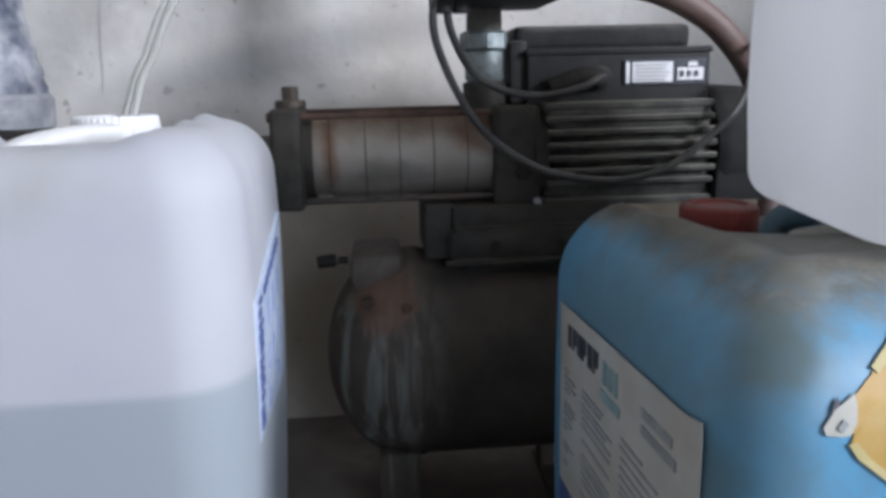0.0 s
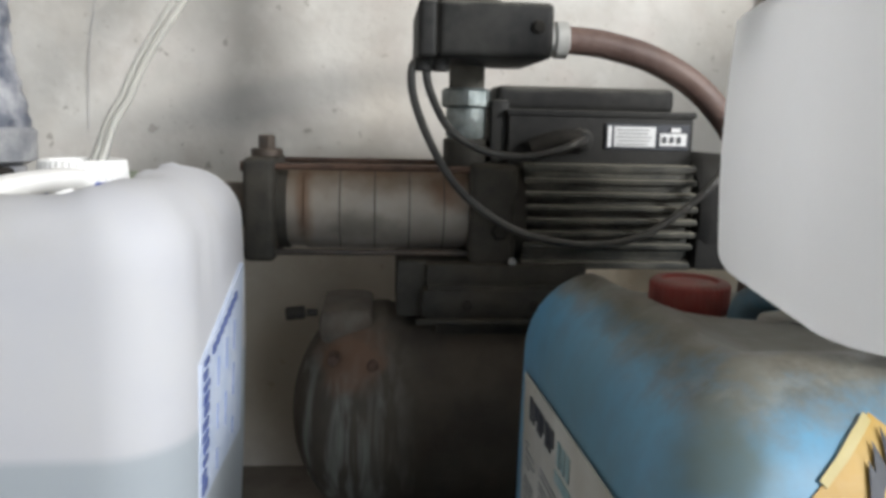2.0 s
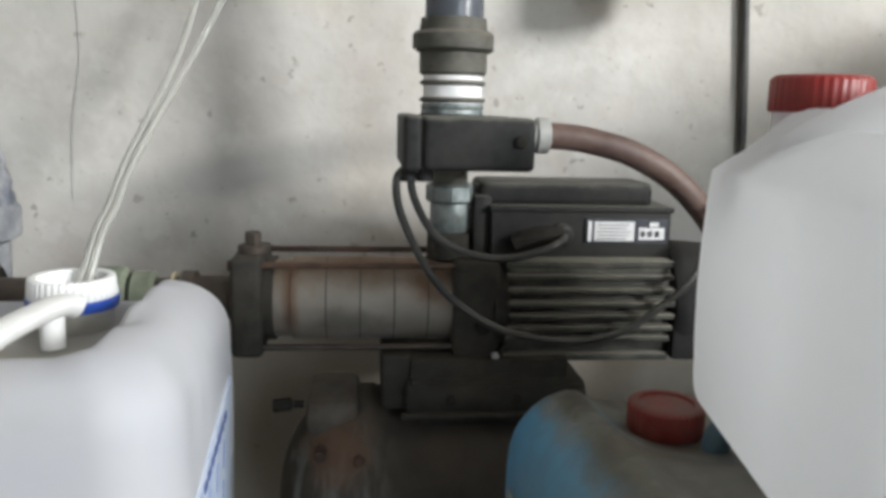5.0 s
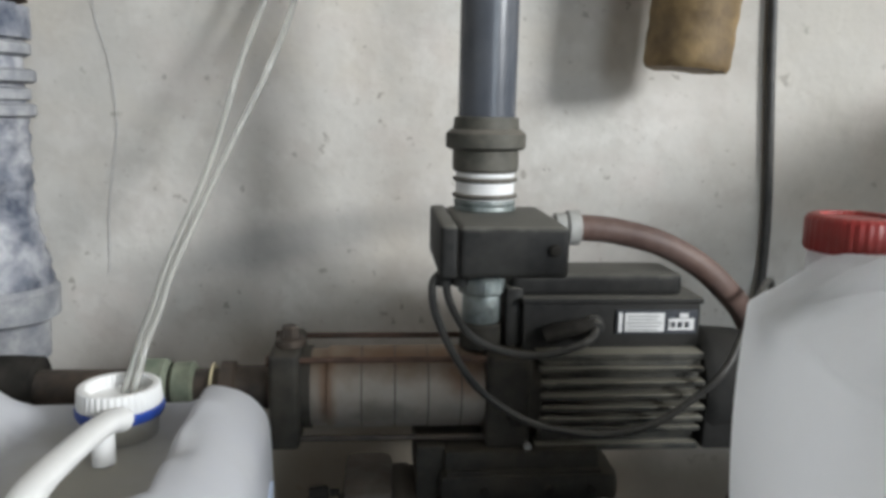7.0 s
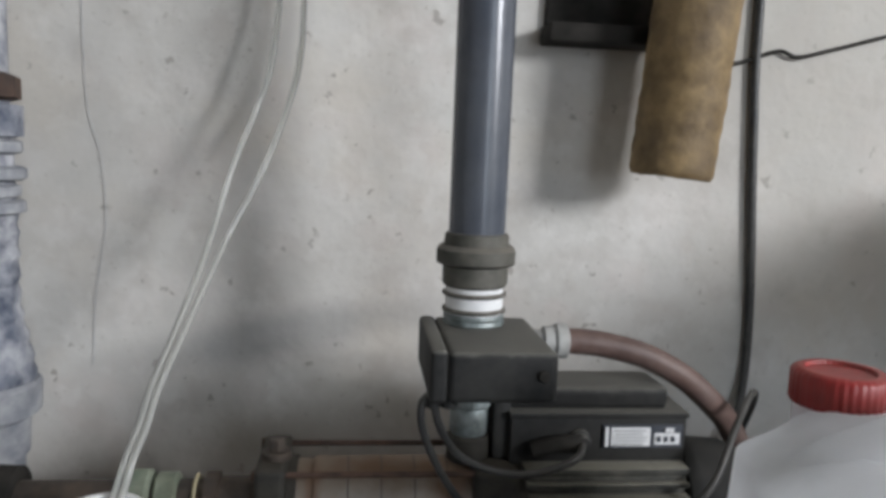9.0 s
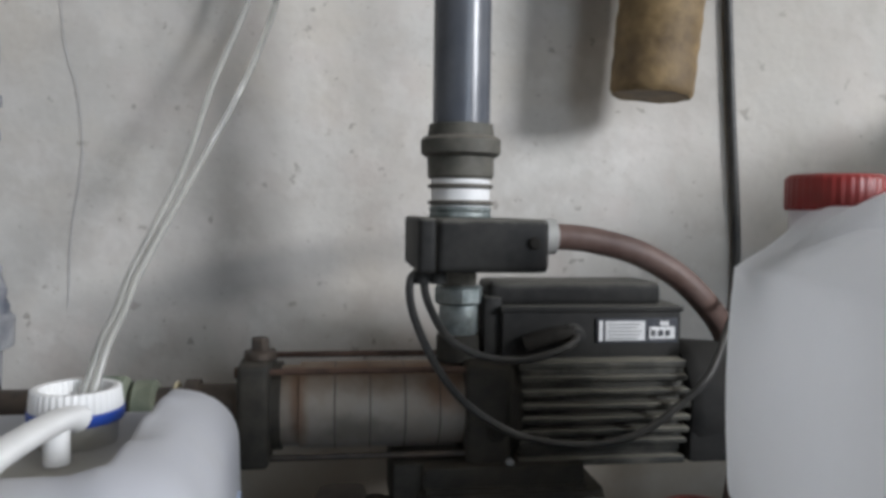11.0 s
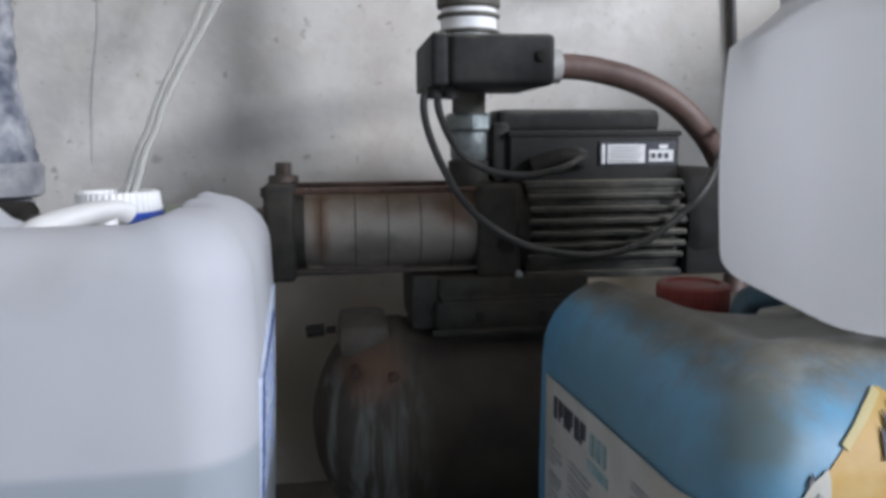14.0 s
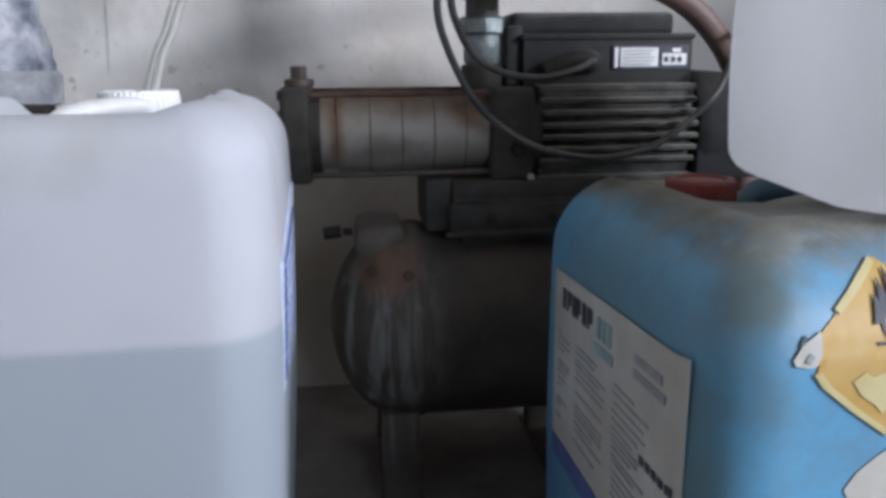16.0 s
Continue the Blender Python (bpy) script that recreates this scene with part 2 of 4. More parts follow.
# clear tubing
TUBE = bpy.data.materials.new("cloudy_clear_tubing")
TUBE.use_nodes = True
tb = TUBE.node_tree.nodes["Principled BSDF"]
tb.inputs["Base Color"].default_value = (0.74, 0.74, 0.70, 1)
tb.inputs["Roughness"].default_value = 0.18
tb.inputs["Transmission Weight"].default_value = 0.7
tb.inputs["IOR"].default_value = 1.4



def see_through(m, colour, amount):
    """Thin milky plastic: part of the light passes the wall."""
    n, l = m.node_tree.nodes, m.node_tree.links
    b = n["Principled BSDF"]
    out = n["Material Output"]
    tr = n.new("ShaderNodeBsdfTranslucent")
    tr.inputs[0].default_value = (*colour, 1)
    mx = n.new("ShaderNodeMixShader")
    mx.inputs[0].default_value = amount
    l.new(b.outputs[0], mx.inputs[1])
    l.new(tr.outputs[0], mx.inputs[2])
    l.new(mx.outputs[0], out.inputs["Surface"])


see_through(HDPE2, (0.96, 0.965, 0.975), 0.68)
see_through(HDPE, (0.93, 0.94, 0.97), 0.22)

# liquid seen through the milky plastic of the big can
n_, l_ = HDPE.node_tree.nodes, HDPE.node_tree.links
lc = n_.new("ShaderNodeTexCoord")
ls = n_.new("ShaderNodeSeparateXYZ")
l_.new(lc.outputs["Object"], ls.inputs[0])
lm = n_.new("ShaderNodeMapRange")
lm.inputs[1].default_value, lm.inputs[2].default_value = 0.316, 0.309
lm.inputs[3].default_value, lm.inputs[4].default_value = 0.0, 0.85
l_.new(ls.outputs["Z"], lm.inputs[0])
mix_in(HDPE, lm.outputs[0], (0.35, 0.40, 0.44))

def specks(m, scale, low, high, colour, strength):
    n, l = m.node_tree.nodes, m.node_tree.links
    tc = n.new("ShaderNodeTexCoord")
    nz = n.new("ShaderNodeTexNoise")
    nz.inputs["Scale"].default_value, nz.inputs["Detail"].default_value, nz.inputs["Roughness"].default_value = scale, 3, 0.55
    l.new(tc.outputs["Object"], nz.inputs["Vector"])
    mr = n.new("ShaderNodeMapRange")
    mr.inputs[1].default_value, mr.inputs[2].default_value = low, high
    mr.inputs[3].default_value, mr.inputs[4].default_value = 0.0, strength
    l.new(nz.outputs["Fac"], mr.inputs[0])
    mix_in(m, mr.outputs[0], colour)


def top_patches(m, scale, low, high, z0, z1, colour, strength):
    """Patches that lie on faces turned upwards."""
    n, l = m.node_tree.nodes, m.node_tree.links
    tc = n.new("ShaderNodeTexCoord")
    nz = n.new("ShaderNodeTexNoise")
    nz.inputs["Scale"].default_value, nz.inputs["Detail"].default_value, nz.inputs["Roughness"].default_value = scale, 6, 0.65
    l.new(tc.outputs["Object"], nz.inputs["Vector"])
    a = n.new("ShaderNodeMapRange")
    a.inputs[1].default_value, a.inputs[2].default_value = low, high
    a.inputs[3].default_value, a.inputs[4].default_value = 0.0, strength
    l.new(nz.outputs["Fac"], a.inputs[0])
    sp = n.new("ShaderNodeSeparateXYZ")
    l.new(n.new("ShaderNodeNewGeometry").outputs["Normal"], sp.inputs[0])
    b = n.new("ShaderNodeMapRange")
    b.inputs[1].default_value, b.inputs[2].default_value = z0, z1
    l.new(sp.outputs["Z"], b.inputs[0])
    mu = n.new("ShaderNodeMath")
    mu.operation = 'MULTIPLY'
    l.new(a.outputs[0], mu.inputs[0])
    l.new(b.outputs[0], mu.inputs[1])
    mix_in(m, mu.outputs[0], colour)


for x, z, rx, rz in ((-0.108, 0.44, 0.012, 0.06), (0.045, 0.455, 0.035, 0.035), (-0.03, 0.472, 0.10, 0.012)):
    mix_in(STEEL, blob(STEEL, (x, 0.965, z), (rx, 0.06, rz), 0.75, 0.5, 40), (0.15, 0.08, 0.04))
mix_in(STEEL, blob(STEEL, (-0.05, 0.955, 0.41), (0.05, 0.05, 0.022), 0.6, 0.6, 50), (0.11, 0.10, 0.075))
# patches on the wall and on the cans: grime, and in places painted shade
top_patches(BLUEPL, 17.0, 0.45, 0.62, 0.6, 0.8, (0.23, 0.25, 0.235), 0.5)
top_patches(BLUEPL, 26.0, 0.48, 0.62, 0.72, 0.92, (0.075, 0.066, 0.05), 0.75)
top_patches(BLUEPL, 60.0, 0.52, 0.68, 0.55, 0.8, (0.30, 0.31, 0.285), 0.35)
# dust film on the left side, with that side's shade painted in
mix_in(BLUEPL, blob(BLUEPL, (0.075, 0.62, 0.30), (0.06, 0.21, 0.20), 0.75, 0.4, 9), (0.135, 0.225, 0.255))
# olive smear on the front corner, mixed with painted corner shading
mix_in(BLUEPL, blob(BLUEPL, (0.13, 0.485, 0.36), (0.03, 0.035, 0.085), 0.8, 0.7, 22), (0.12, 0.14, 0.115))
# darker patch on the top, inside the rim
mix_in(BLUEPL, blob(BLUEPL, (0.20, 0.62, 0.40), (0.12, 0.10, 0.02), 0.6, 0.9, 26), (0.085, 0.08, 0.055))
# lower corner: dirt and painted shading in one darker streak
mix_in(BLUEPL, blob(BLUEPL, (0.108, 0.485, 0.25), (0.025, 0.03, 0.15), 0.65, 0.7, 18), (0.10, 0.15, 0.15))
specks(PLASTER, 7.0, 0.52, 0.75, (0.74, 0.70, 0.66), 0.7)
specks(PLASTER, 5.0, 0.55, 0.72, (0.56, 0.50, 0.41), 0.45)
specks(PLASTER, 9.0, 0.52, 0.66, (0.60, 0.54, 0.50), 0.4)
specks(PLASTER, 16.0, 0.54, 0.70, (0.46, 0.42, 0.38), 0.35)
specks(PLASTER, 24.0, 0.56, 0.66, (0.74, 0.72, 0.68), 0.3)
specks(PLASTER, 42.0, 0.675, 0.72, (0.24, 0.21, 0.18), 0.6)
specks(PLASTER, 120.0, 0.66, 0.72, (0.34, 0.30, 0.26), 0.4)
specks(PLASTER, 2.3, 0.5, 0.7, (0.50, 0.47, 0.43), 0.5)
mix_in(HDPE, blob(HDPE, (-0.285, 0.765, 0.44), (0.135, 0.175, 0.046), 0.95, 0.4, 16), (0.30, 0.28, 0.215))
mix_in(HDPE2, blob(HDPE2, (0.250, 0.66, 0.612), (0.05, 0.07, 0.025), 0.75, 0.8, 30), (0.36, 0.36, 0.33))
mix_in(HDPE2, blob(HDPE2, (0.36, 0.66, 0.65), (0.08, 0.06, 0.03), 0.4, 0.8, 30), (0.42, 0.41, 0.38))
# soft shadow band behind the pump, painted in grey
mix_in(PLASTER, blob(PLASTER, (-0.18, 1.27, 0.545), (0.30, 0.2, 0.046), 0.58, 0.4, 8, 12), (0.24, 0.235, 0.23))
# the light's falloff to the upper left, painted as a darker patch
mix_in(PLASTER, blob(PLASTER, (-0.52, 1.27, 0.80), (0.42, 0.2, 0.36), 0.4, 0.4, 5), (0.33, 0.32, 0.295))
# darker tone painted at upper right to hold back the window lamp's light
mix_in(PLASTER, blob(PLASTER, (0.55, 1.27, 0.98), (0.5, 0.2, 0.36), 0.55, 0.4, 5), (0.34, 0.32, 0.28))
# part of the soft shadow right of the cable, painted in brown
mix_in(PLASTER, blob(PLASTER, (0.66, 1.27, 0.64), (0.25, 0.2, 0.16), 0.4, 0.5, 7), (0.28, 0.24, 0.18))
# brown grime low on the wall, with the shade under the pump painted in
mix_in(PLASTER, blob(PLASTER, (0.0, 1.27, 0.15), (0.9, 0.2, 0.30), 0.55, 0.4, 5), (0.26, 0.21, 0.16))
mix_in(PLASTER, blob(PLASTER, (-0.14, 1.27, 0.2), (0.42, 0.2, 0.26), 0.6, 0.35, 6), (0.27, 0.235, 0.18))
# tan patch on the wall under the motor
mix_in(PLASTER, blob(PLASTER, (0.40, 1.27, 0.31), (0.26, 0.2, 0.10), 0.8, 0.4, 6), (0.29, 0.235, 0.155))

# darker brown patch below the tan one
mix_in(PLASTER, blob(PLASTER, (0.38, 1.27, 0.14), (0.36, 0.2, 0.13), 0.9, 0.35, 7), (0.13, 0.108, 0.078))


def runs(m, x0, x1, colour, strength):
    """Lime runs: thin vertical streaks between two places along x."""
    n, l = m.node_tree.nodes, m.node_tree.links
    tc = n.new("ShaderNodeTexCoord")
    mp = n.new("ShaderNodeMapping")
    mp.inputs["Scale"].default_value = (75, 40, 5)
    l.new(tc.outputs["Object"], mp.inputs["Vector"])
    nz = n.new("ShaderNodeTexNoise")
    nz.inputs["Scale"].default_value, nz.inputs["Detail"].default_value, nz.inputs["Distortion"].default_value = 1.0, 5, 0.6
    l.new(mp.outputs[0], nz.inputs["Vector"])
    r = n.new("ShaderNodeValToRGB")
    r.color_ramp.elements[0].position, r.color_ramp.elements[1].position = 0.47, 0.66
    l.new(nz.outputs["Fac"], r.inputs["Fac"])
    mu = n.new("ShaderNodeMath")
    mu.operation = 'MULTIPLY'
    l.new(r.outputs["Color"], mu.inputs[0])
    l.new(blob(m, ((x0 + x1) / 2, 0.93, 0.19), ((x1 - x0) / 2, 0.15, 0.14), strength, 0.25, 20), mu.inputs[1])
    mix_in(m, mu.outputs[0], colour)


runs(TANK, -0.16, 0.02, (0.26, 0.275, 0.25), 0.75)
mix_in(TANK, blob(TANK, (-0.06, 0.92, 0.285), (0.05, 0.08, 0.04), 0.85, 0.7, 34), (0.15, 0.09, 0.06))

# ---- building helpers ----
def thing(name, at, label, category, group="", kind=""):
    ob = new(name)
    ob.empty_display_size = 0.02
    ob.location = at
    return tagged(ob, label, category, group, kind)


def part(name, bm, material, parent=None, label="", smooth=38):
    """Links a bmesh, given in world metres, as one mesh object under a thing or a part."""
    bmesh.ops.recalc_face_normals(bm, faces=bm.faces)
    me = bpy.data.meshes.new(name)
    bm.to_mesh(me)
    bm.free()
    me.materials.append(material)
    if smooth:
        me.polygons.foreach_set("use_smooth", [True] * len(me.polygons))
        me.set_sharp_from_angle(angle=radians(smooth))
    ob = new(name, me)
    if parent is not None:
        ob.parent = parent
        if parent.type == 'EMPTY':
            ob.matrix_parent_inverse = Matrix.Translation(-Vector(parent.location))
    if label:
        ob["label"] = label
    return ob


def box(x0, x1, y0, y1, z0, z1, bevel=0.0, seg=2, bm=None):
    own = bmesh.new()
    bmesh.ops.create_cube(own, size=1.0)
    for v in own.verts:
        v.co = Vector(((x0 + x1) / 2 + v.co.x * (x1 - x0), (y0 + y1) / 2 + v.co.y * (y1 - y0), (z0 + z1) / 2 + v.co.z * (z1 - z0)))
    if bevel:
        bmesh.ops.bevel(own, geom=own.edges[:], offset=bevel, segments=seg, affect='EDGES', profile=0.6)
    return merge(own, bm)


def merge(own, bm):
    if bm is None:
        return own
    me = bpy.data.meshes.new("join")
    own.to_mesh(me)
    own.free()
    bm.from_mesh(me)
    bpy.data.meshes.remove(me)
    return bm


def lathe(profile, p0, p1, seg=32, bm=None, phase=0.0, ribs=0.0):
    """Turns (distance along p0 to p1 in metres, radius) pairs about that line; closed at both ends."""
    own = bmesh.new()
    p0, p1 = Vector(p0), Vector(p1)
    w = (p1 - p0).normalized()
    u = w.orthogonal().normalized()
    if abs(w.z) < 0.9:
        u = w.cross(Vector((0, 0, 1))).normalized()
    v = w.cross(u)
    rings = []
    for d, r in profile:
        c = p0 + w * d
        rings.append([own.verts.new(c + (u * math.cos(a) + v * math.sin(a)) * max(r * (1 + ribs * (k // 2 % 2)), 1e-5)) for k, a in ((k, 2 * math.pi * (k + phase) / seg) for k in range(seg))])
    for a, b in zip(rings, rings[1:]):
        for k in range(seg):
            own.faces.new((a[k], a[(k + 1) % seg], b[(k + 1) % seg], b[k]))
    own.faces.new(rings[0][::-1])
    own.faces.new(rings[-1])
    return merge(own, bm)


def rod(p0, p1, r, seg=20, bm=None, bevel=0.0, phase=0.0):
    h = (Vector(p1) - Vector(p0)).length
    prof = [(0, r), (h, r)] if not bevel else [(0, r - bevel), (bevel, r), (h - bevel, r), (h, r - bevel)]
    return lathe(prof, p0, p1, seg, bm, phase)


def spline(points, steps=10):
    pts = [Vector(p) for p in points]
    pts = [pts[0] * 2 - pts[1]] + pts + [pts[-1] * 2 - pts[-2]]
    out = []
    for a, b, c, d in zip(pts, pts[1:], pts[2:], pts[3:]):
        for k in range(steps):
            t = k / steps
            out.append(0.5 * (2 * b + (c - a) * t + (2 * a - 5 * b + 4 * c - d) * t * t + (3 * b - a - 3 * c + d) * t ** 3))
    out.append(pts[-2])
    return out


def sweep(points, r, seg=12, steps=10, bm=None):
    own = bmesh.new()
    line = spline(points, steps)
    side = None
    rings = []
    for k, p in enumerate(line):
        w = (line[min(k + 1, len(line) - 1)] - line[max(k - 1, 0)]).normalized()
        side = w.orthogonal().normalized() if side is None else (side - w * side.dot(w)).normalized()
        other = w.cross(side)
        rings.append([own.verts.new(p + (side * math.cos(a) + other * math.sin(a)) * r) for a in (2 * math.pi * j / seg for j in range(seg))])
    for a, b in zip(rings, rings[1:]):
        for j in range(seg):
            own.faces.new((a[j], a[(j + 1) % seg], b[(j + 1) % seg], b[j]))
    own.faces.new(rings[0][::-1])
    own.faces.new(rings[-1])
    return merge(own, bm)


def outline(w, d, r, k, count):
    """Point k of count on a rounded rectangle, by equal angle steps at the corners."""
    per = count // 4
    q, j = divmod(k, per)
    cx, cy = ((1, 1), (-1, 1), (-1, -1), (1, -1))[q]
    half = per // 2
    a = math.pi / 2 * q
    ax, ay = w / 2 - r, d / 2 - r
    if j <= half:
        b = a + math.pi / 2 * j / half
        return Vector((cx * ax + r * math.cos(b), cy * ay + r * math.sin(b)))
    nx, ny = ((-1, 1), (-1, -1), (1, -1), (1, 1))[q]
    e = a + math.pi / 2
    p = Vector((cx * ax + r * math.cos(e), cy * ay + r * math.sin(e)))
    o = Vector((nx * ax + r * math.cos(e), ny * ay + r * math.sin(e)))
    return p.lerp(o, (j - half) / (per - half))


def can_body(cx, cy, z0, w, d, h, corner, shoulder, foot, top, turn=0.0, bulge=0.004, count=112, straight=0.0, reach=None):
    """A blow-moulded can: rounded section, rounded foot and shoulder, and a modelled top given by top(u, v) in metres."""
    bm = bmesh.new()
    levels = []
    reach = reach or shoulder
    for k in range(7):
        a = math.pi / 2 * k / 6
        levels.append((foot * (1 - math.sin(a)), z0 + foot * (1 - math.cos(a)), 0.0))
    for k in range(1, 22):
        f = k / 22
        levels.append((-bulge * math.sin(math.pi * f), z0 + foot + (h - foot - shoulder) * f, 0.0))
    for k in range(11):
        a = math.pi / 2 * k / 10
        f = k / 10
        levels.append((reach * ((1 - straight) * (1 - math.cos(a)) + straight * f), z0 + h - shoulder + shoulder * ((1 - straight) * math.sin(a) + straight * f), math.sin(a) ** 3))
    rings = []
    c, s = math.cos(radians(turn)), math.sin(radians(turn))

    def place(p, z):
        return bm.verts.new((cx + p.x * c - p.y * s, cy + p.x * s + p.y * c, z))
    for inset, z, f in levels:
        ring = []
        for k in range(count):
            p = outline(w - 2 * inset, d - 2 * inset, max(corner - inset * 0.6, 0.012), k, count)
            ring.append(place(p, z + f * top(p.x, p.y)))
        rings.append(ring)
    w1, d1, r1 = w - 2 * reach, d - 2 * reach, max(corner - reach * 0.6, 0.012)
    for k in range(1, 25):
        f = 1 - k / 25
        ring = []
        for j in range(count):
            p = outline(w1, d1, r1, j, count) * f
            ring.append(place(p, z0 + h + top(p.x, p.y)))
        rings.append(ring)
    for a, b in zip(rings, rings[1:]):
        for k in range(count):
            bm.faces.new((a[k], a[(k + 1) % count], b[(k + 1) % count], b[k]))
    bm.faces.new(rings[0][::-1])
    bm.faces.new(rings[-1])
    return bm


def step(x, a, b):
    t = min(max((x - a) / (b - a), 0.0), 1.0)
    return t * t * (3 - 2 * t)


def ribbed_cap(x, y, z, r, h):
    return lathe([(0, r * 0.97), (h * 0.08, r), (h * 0.84, r), (h * 0.93, r * 0.965), (h, r * 0.88), (h, r * 0.72), (h * 0.9, r * 0.68)], (x, y, z), (x, y, z + 1), 144, ribs=0.016)


# ---- room ----
def wall(name, bm, label, material=PAINTED):
    return tagged(part(name, bm, material, None, smooth=0), label, "wall", kind="structure")


wall("wall_north", box(-2.12, 6.62, 1.27, 1.42, 0, 3.7), "stained off-white rough plaster wall with shade painted in, behind the pump", PLASTER)
wall("wall_west", box(-2.12, -2.0, -3.52, 1.27, 0, 3.7), "plain off-white plaster side wall")
wall("wall_east", box(6.5, 6.62, -3.52, 1.27, 0, 3.7), "plain off-white plaster side wall")
# the door-sized gap is added for the fill lamp
south = box(-2.0, 0.95, -3.52, -3.4, 0, 3.7)
box(0.95, 2.05, -3.52, -3.4, 2.25, 3.7, bm=south)
box(2.05, 3.82, -3.52, -3.4, 0, 3.7, bm=south)
box(3.82, 5.78, -3.52, -3.4, 0, 1.9, bm=south)
box(3.82, 5.78, -3.52, -3.4, 3.1, 3.7, bm=south)
box(5.78, 6.5, -3.52, -3.4, 0, 3.7, bm=south)
wall("wall_south", south, "plain off-white plaster wall with a window and an added lamp opening")
# unseen low wall, added only to cast the diagonal shadow at the right
wall("added_shade_wall", box(0.95, 1.05, 0.5, 1.27, 0, 0.86), "unseen low plaster wall added to shade the wall beside the cans", PLASTER)
tagged(part("floor", box(-2.12, 6.62, -3.52, 1.42, -0.12, 0), CONCRETE, smooth=0), "dusty dark concrete floor", "floor", kind="structure")
tagged(part("ceiling", box(-2.12, 6.62, -3.52, 1.42, 3.7, 3.82), PAINTED, smooth=0), "plain off-white plaster ceiling", "ceiling", kind="structure")

# ---- pressure tank under the pump ----
AX, AZ = 1.0, 0.428
tank = thing("pressure_tank", (0.05, AX, 0.0), "dark horizontal pressure tank with lime streaks and rust on the floor", "tank")
prof = []
for k in range(13):
    a = math.pi / 2 * k / 12
    prof.append((0.085 * (1 - math.cos(a)), 0.118 * math.sin(a)))
prof += [(0.094, 0.1205), (0.106, 0.1205), (0.11, 0.118), (0.28, 0.118), (0.284, 0.1205), (0.296, 0.1205)]
for k in range(13):
    a = math.pi / 2 * k / 12
    prof.append((0.30 + 0.085 * math.sin(a), 0.118 * math.cos(a)))
part("shell", lathe(prof, (-0.125, AX, 0.2), (1, AX, 0.2), 56), TANK, tank)
for x in (-0.048, 0.16):
    bm = box(x - 0.022, x + 0.022, AX - 0.095, AX - 0.065, 0.0, 0.115, 0.003)
    box(x - 0.022, x + 0.022, AX + 0.065, AX + 0.095, 0.0, 0.115, 0.003, bm=bm)
    box(x - 0.024, x + 0.024, AX - 0.11, AX + 0.11, 0.0, 0.006, 0.001, bm=bm)
    part("foot", bm, TANK, tank)
bm = box(-0.093, -0.035, 0.945, 1.055, 0.285, 0.326, 0.014)
part("saddle_lug", bm, DUSTYLUG, tank, "brown crusted steel lug")
bm = rod((-0.128, 0.965, 0.316), (-0.108, 0.965, 0.318), 0.0075, 6, bevel=0.001)
rod((-0.106, 0.965, 0.3175), (-0.095, 0.965, 0.3175), 0.004, 10, bm)
part("bolt", bm, MATTBLACK, tank, "dark bolt")
for x, z in ((-0.075, 0.283), (-0.035, 0.277)):
    part("weld_stud", rod((x, 0.905, z), (x, 0.93, z - 0.002), 0.006, 8, bevel=0.001), RUST, tank, "rusty stud")

# ---- base bracket, pump and motor ----
pump = thing("booster_pump", (0.08, AX, 0.31), "dark horizontal multistage pump with steel sleeve and finned motor", "pump")
part("base_plate", box(0.018, 0.186, 0.935, 1.065, 0.352, 0.376, 0.004), CAST, pump)
part("base_channel", box(0.012, 0.208, 0.925, 1.075, 0.318, 0.353, 0.012), CAST, pump)
part("base_lip", box(0.008, 0.212, 0.918, 0.927, 0.316, 0.322, 0.002), CAST, pump)
part("base_lip", box(0.02, 0.188, 0.93, 0.936, 0.350, 0.3555, 0.002), CAST, pump)
part("base_rail", box(0.03, 0.19, 0.94, 1.06, 0.296, 0.32, 0.004), CAST, pump)
part("base_block", box(-0.012, 0.02, 0.945, 1.055, 0.318, 0.378, 0.005), CAST, pump)
for x in (0.06, 0.13, 0.175):
    part("base_bolt", rod((x, 0.92, 0.336), (x, 0.93, 0.336), 0.0055, 6, bevel=0.001), MATTBLACK, pump)
bm = box(-0.168, -0.136, AX - 0.053, AX + 0.053, AZ - 0.053, AZ + 0.053, 0.007, 3)
rod((-0.136, AX, AZ), (-0.126, AX, AZ), 0.046, 40, bm)
plate = part("end_plate", bm, CAST, pump, "square dark cast end plate")
bm = rod((-0.148, 0.985, AZ + 0.052), (-0.148, 0.985, AZ + 0.061), 0.0165, 24, bevel=0.0015)
rod((-0.148, 0.985, AZ + 0.059), (-0.148, 0.985, AZ + 0.075), 0.0095, 6, bm, bevel=0.0015)
part("vent_plug", bm, DARKSTEEL, plate, "dark brown hexagonal vent plug")
prof = [(0, 0.0425), (0.022, 0.0425), (0.0225, 0.0455), (0.195, 0.0455)]
part("sleeve", lathe(prof, (-0.13, AX, AZ), (1, AX, AZ), 64), STEEL, pump, "stained stainless steel sleeve")
for k in range(1, 5):
    x = -0.108 + 0.036 * k
    part("seam_ring", lathe([(0, 0.0452), (0.0004, 0.0459), (0.0014, 0.0459), (0.0018, 0.0452)], (x, AX, AZ), (1, AX, AZ), 64), DARKSTEEL, pump)
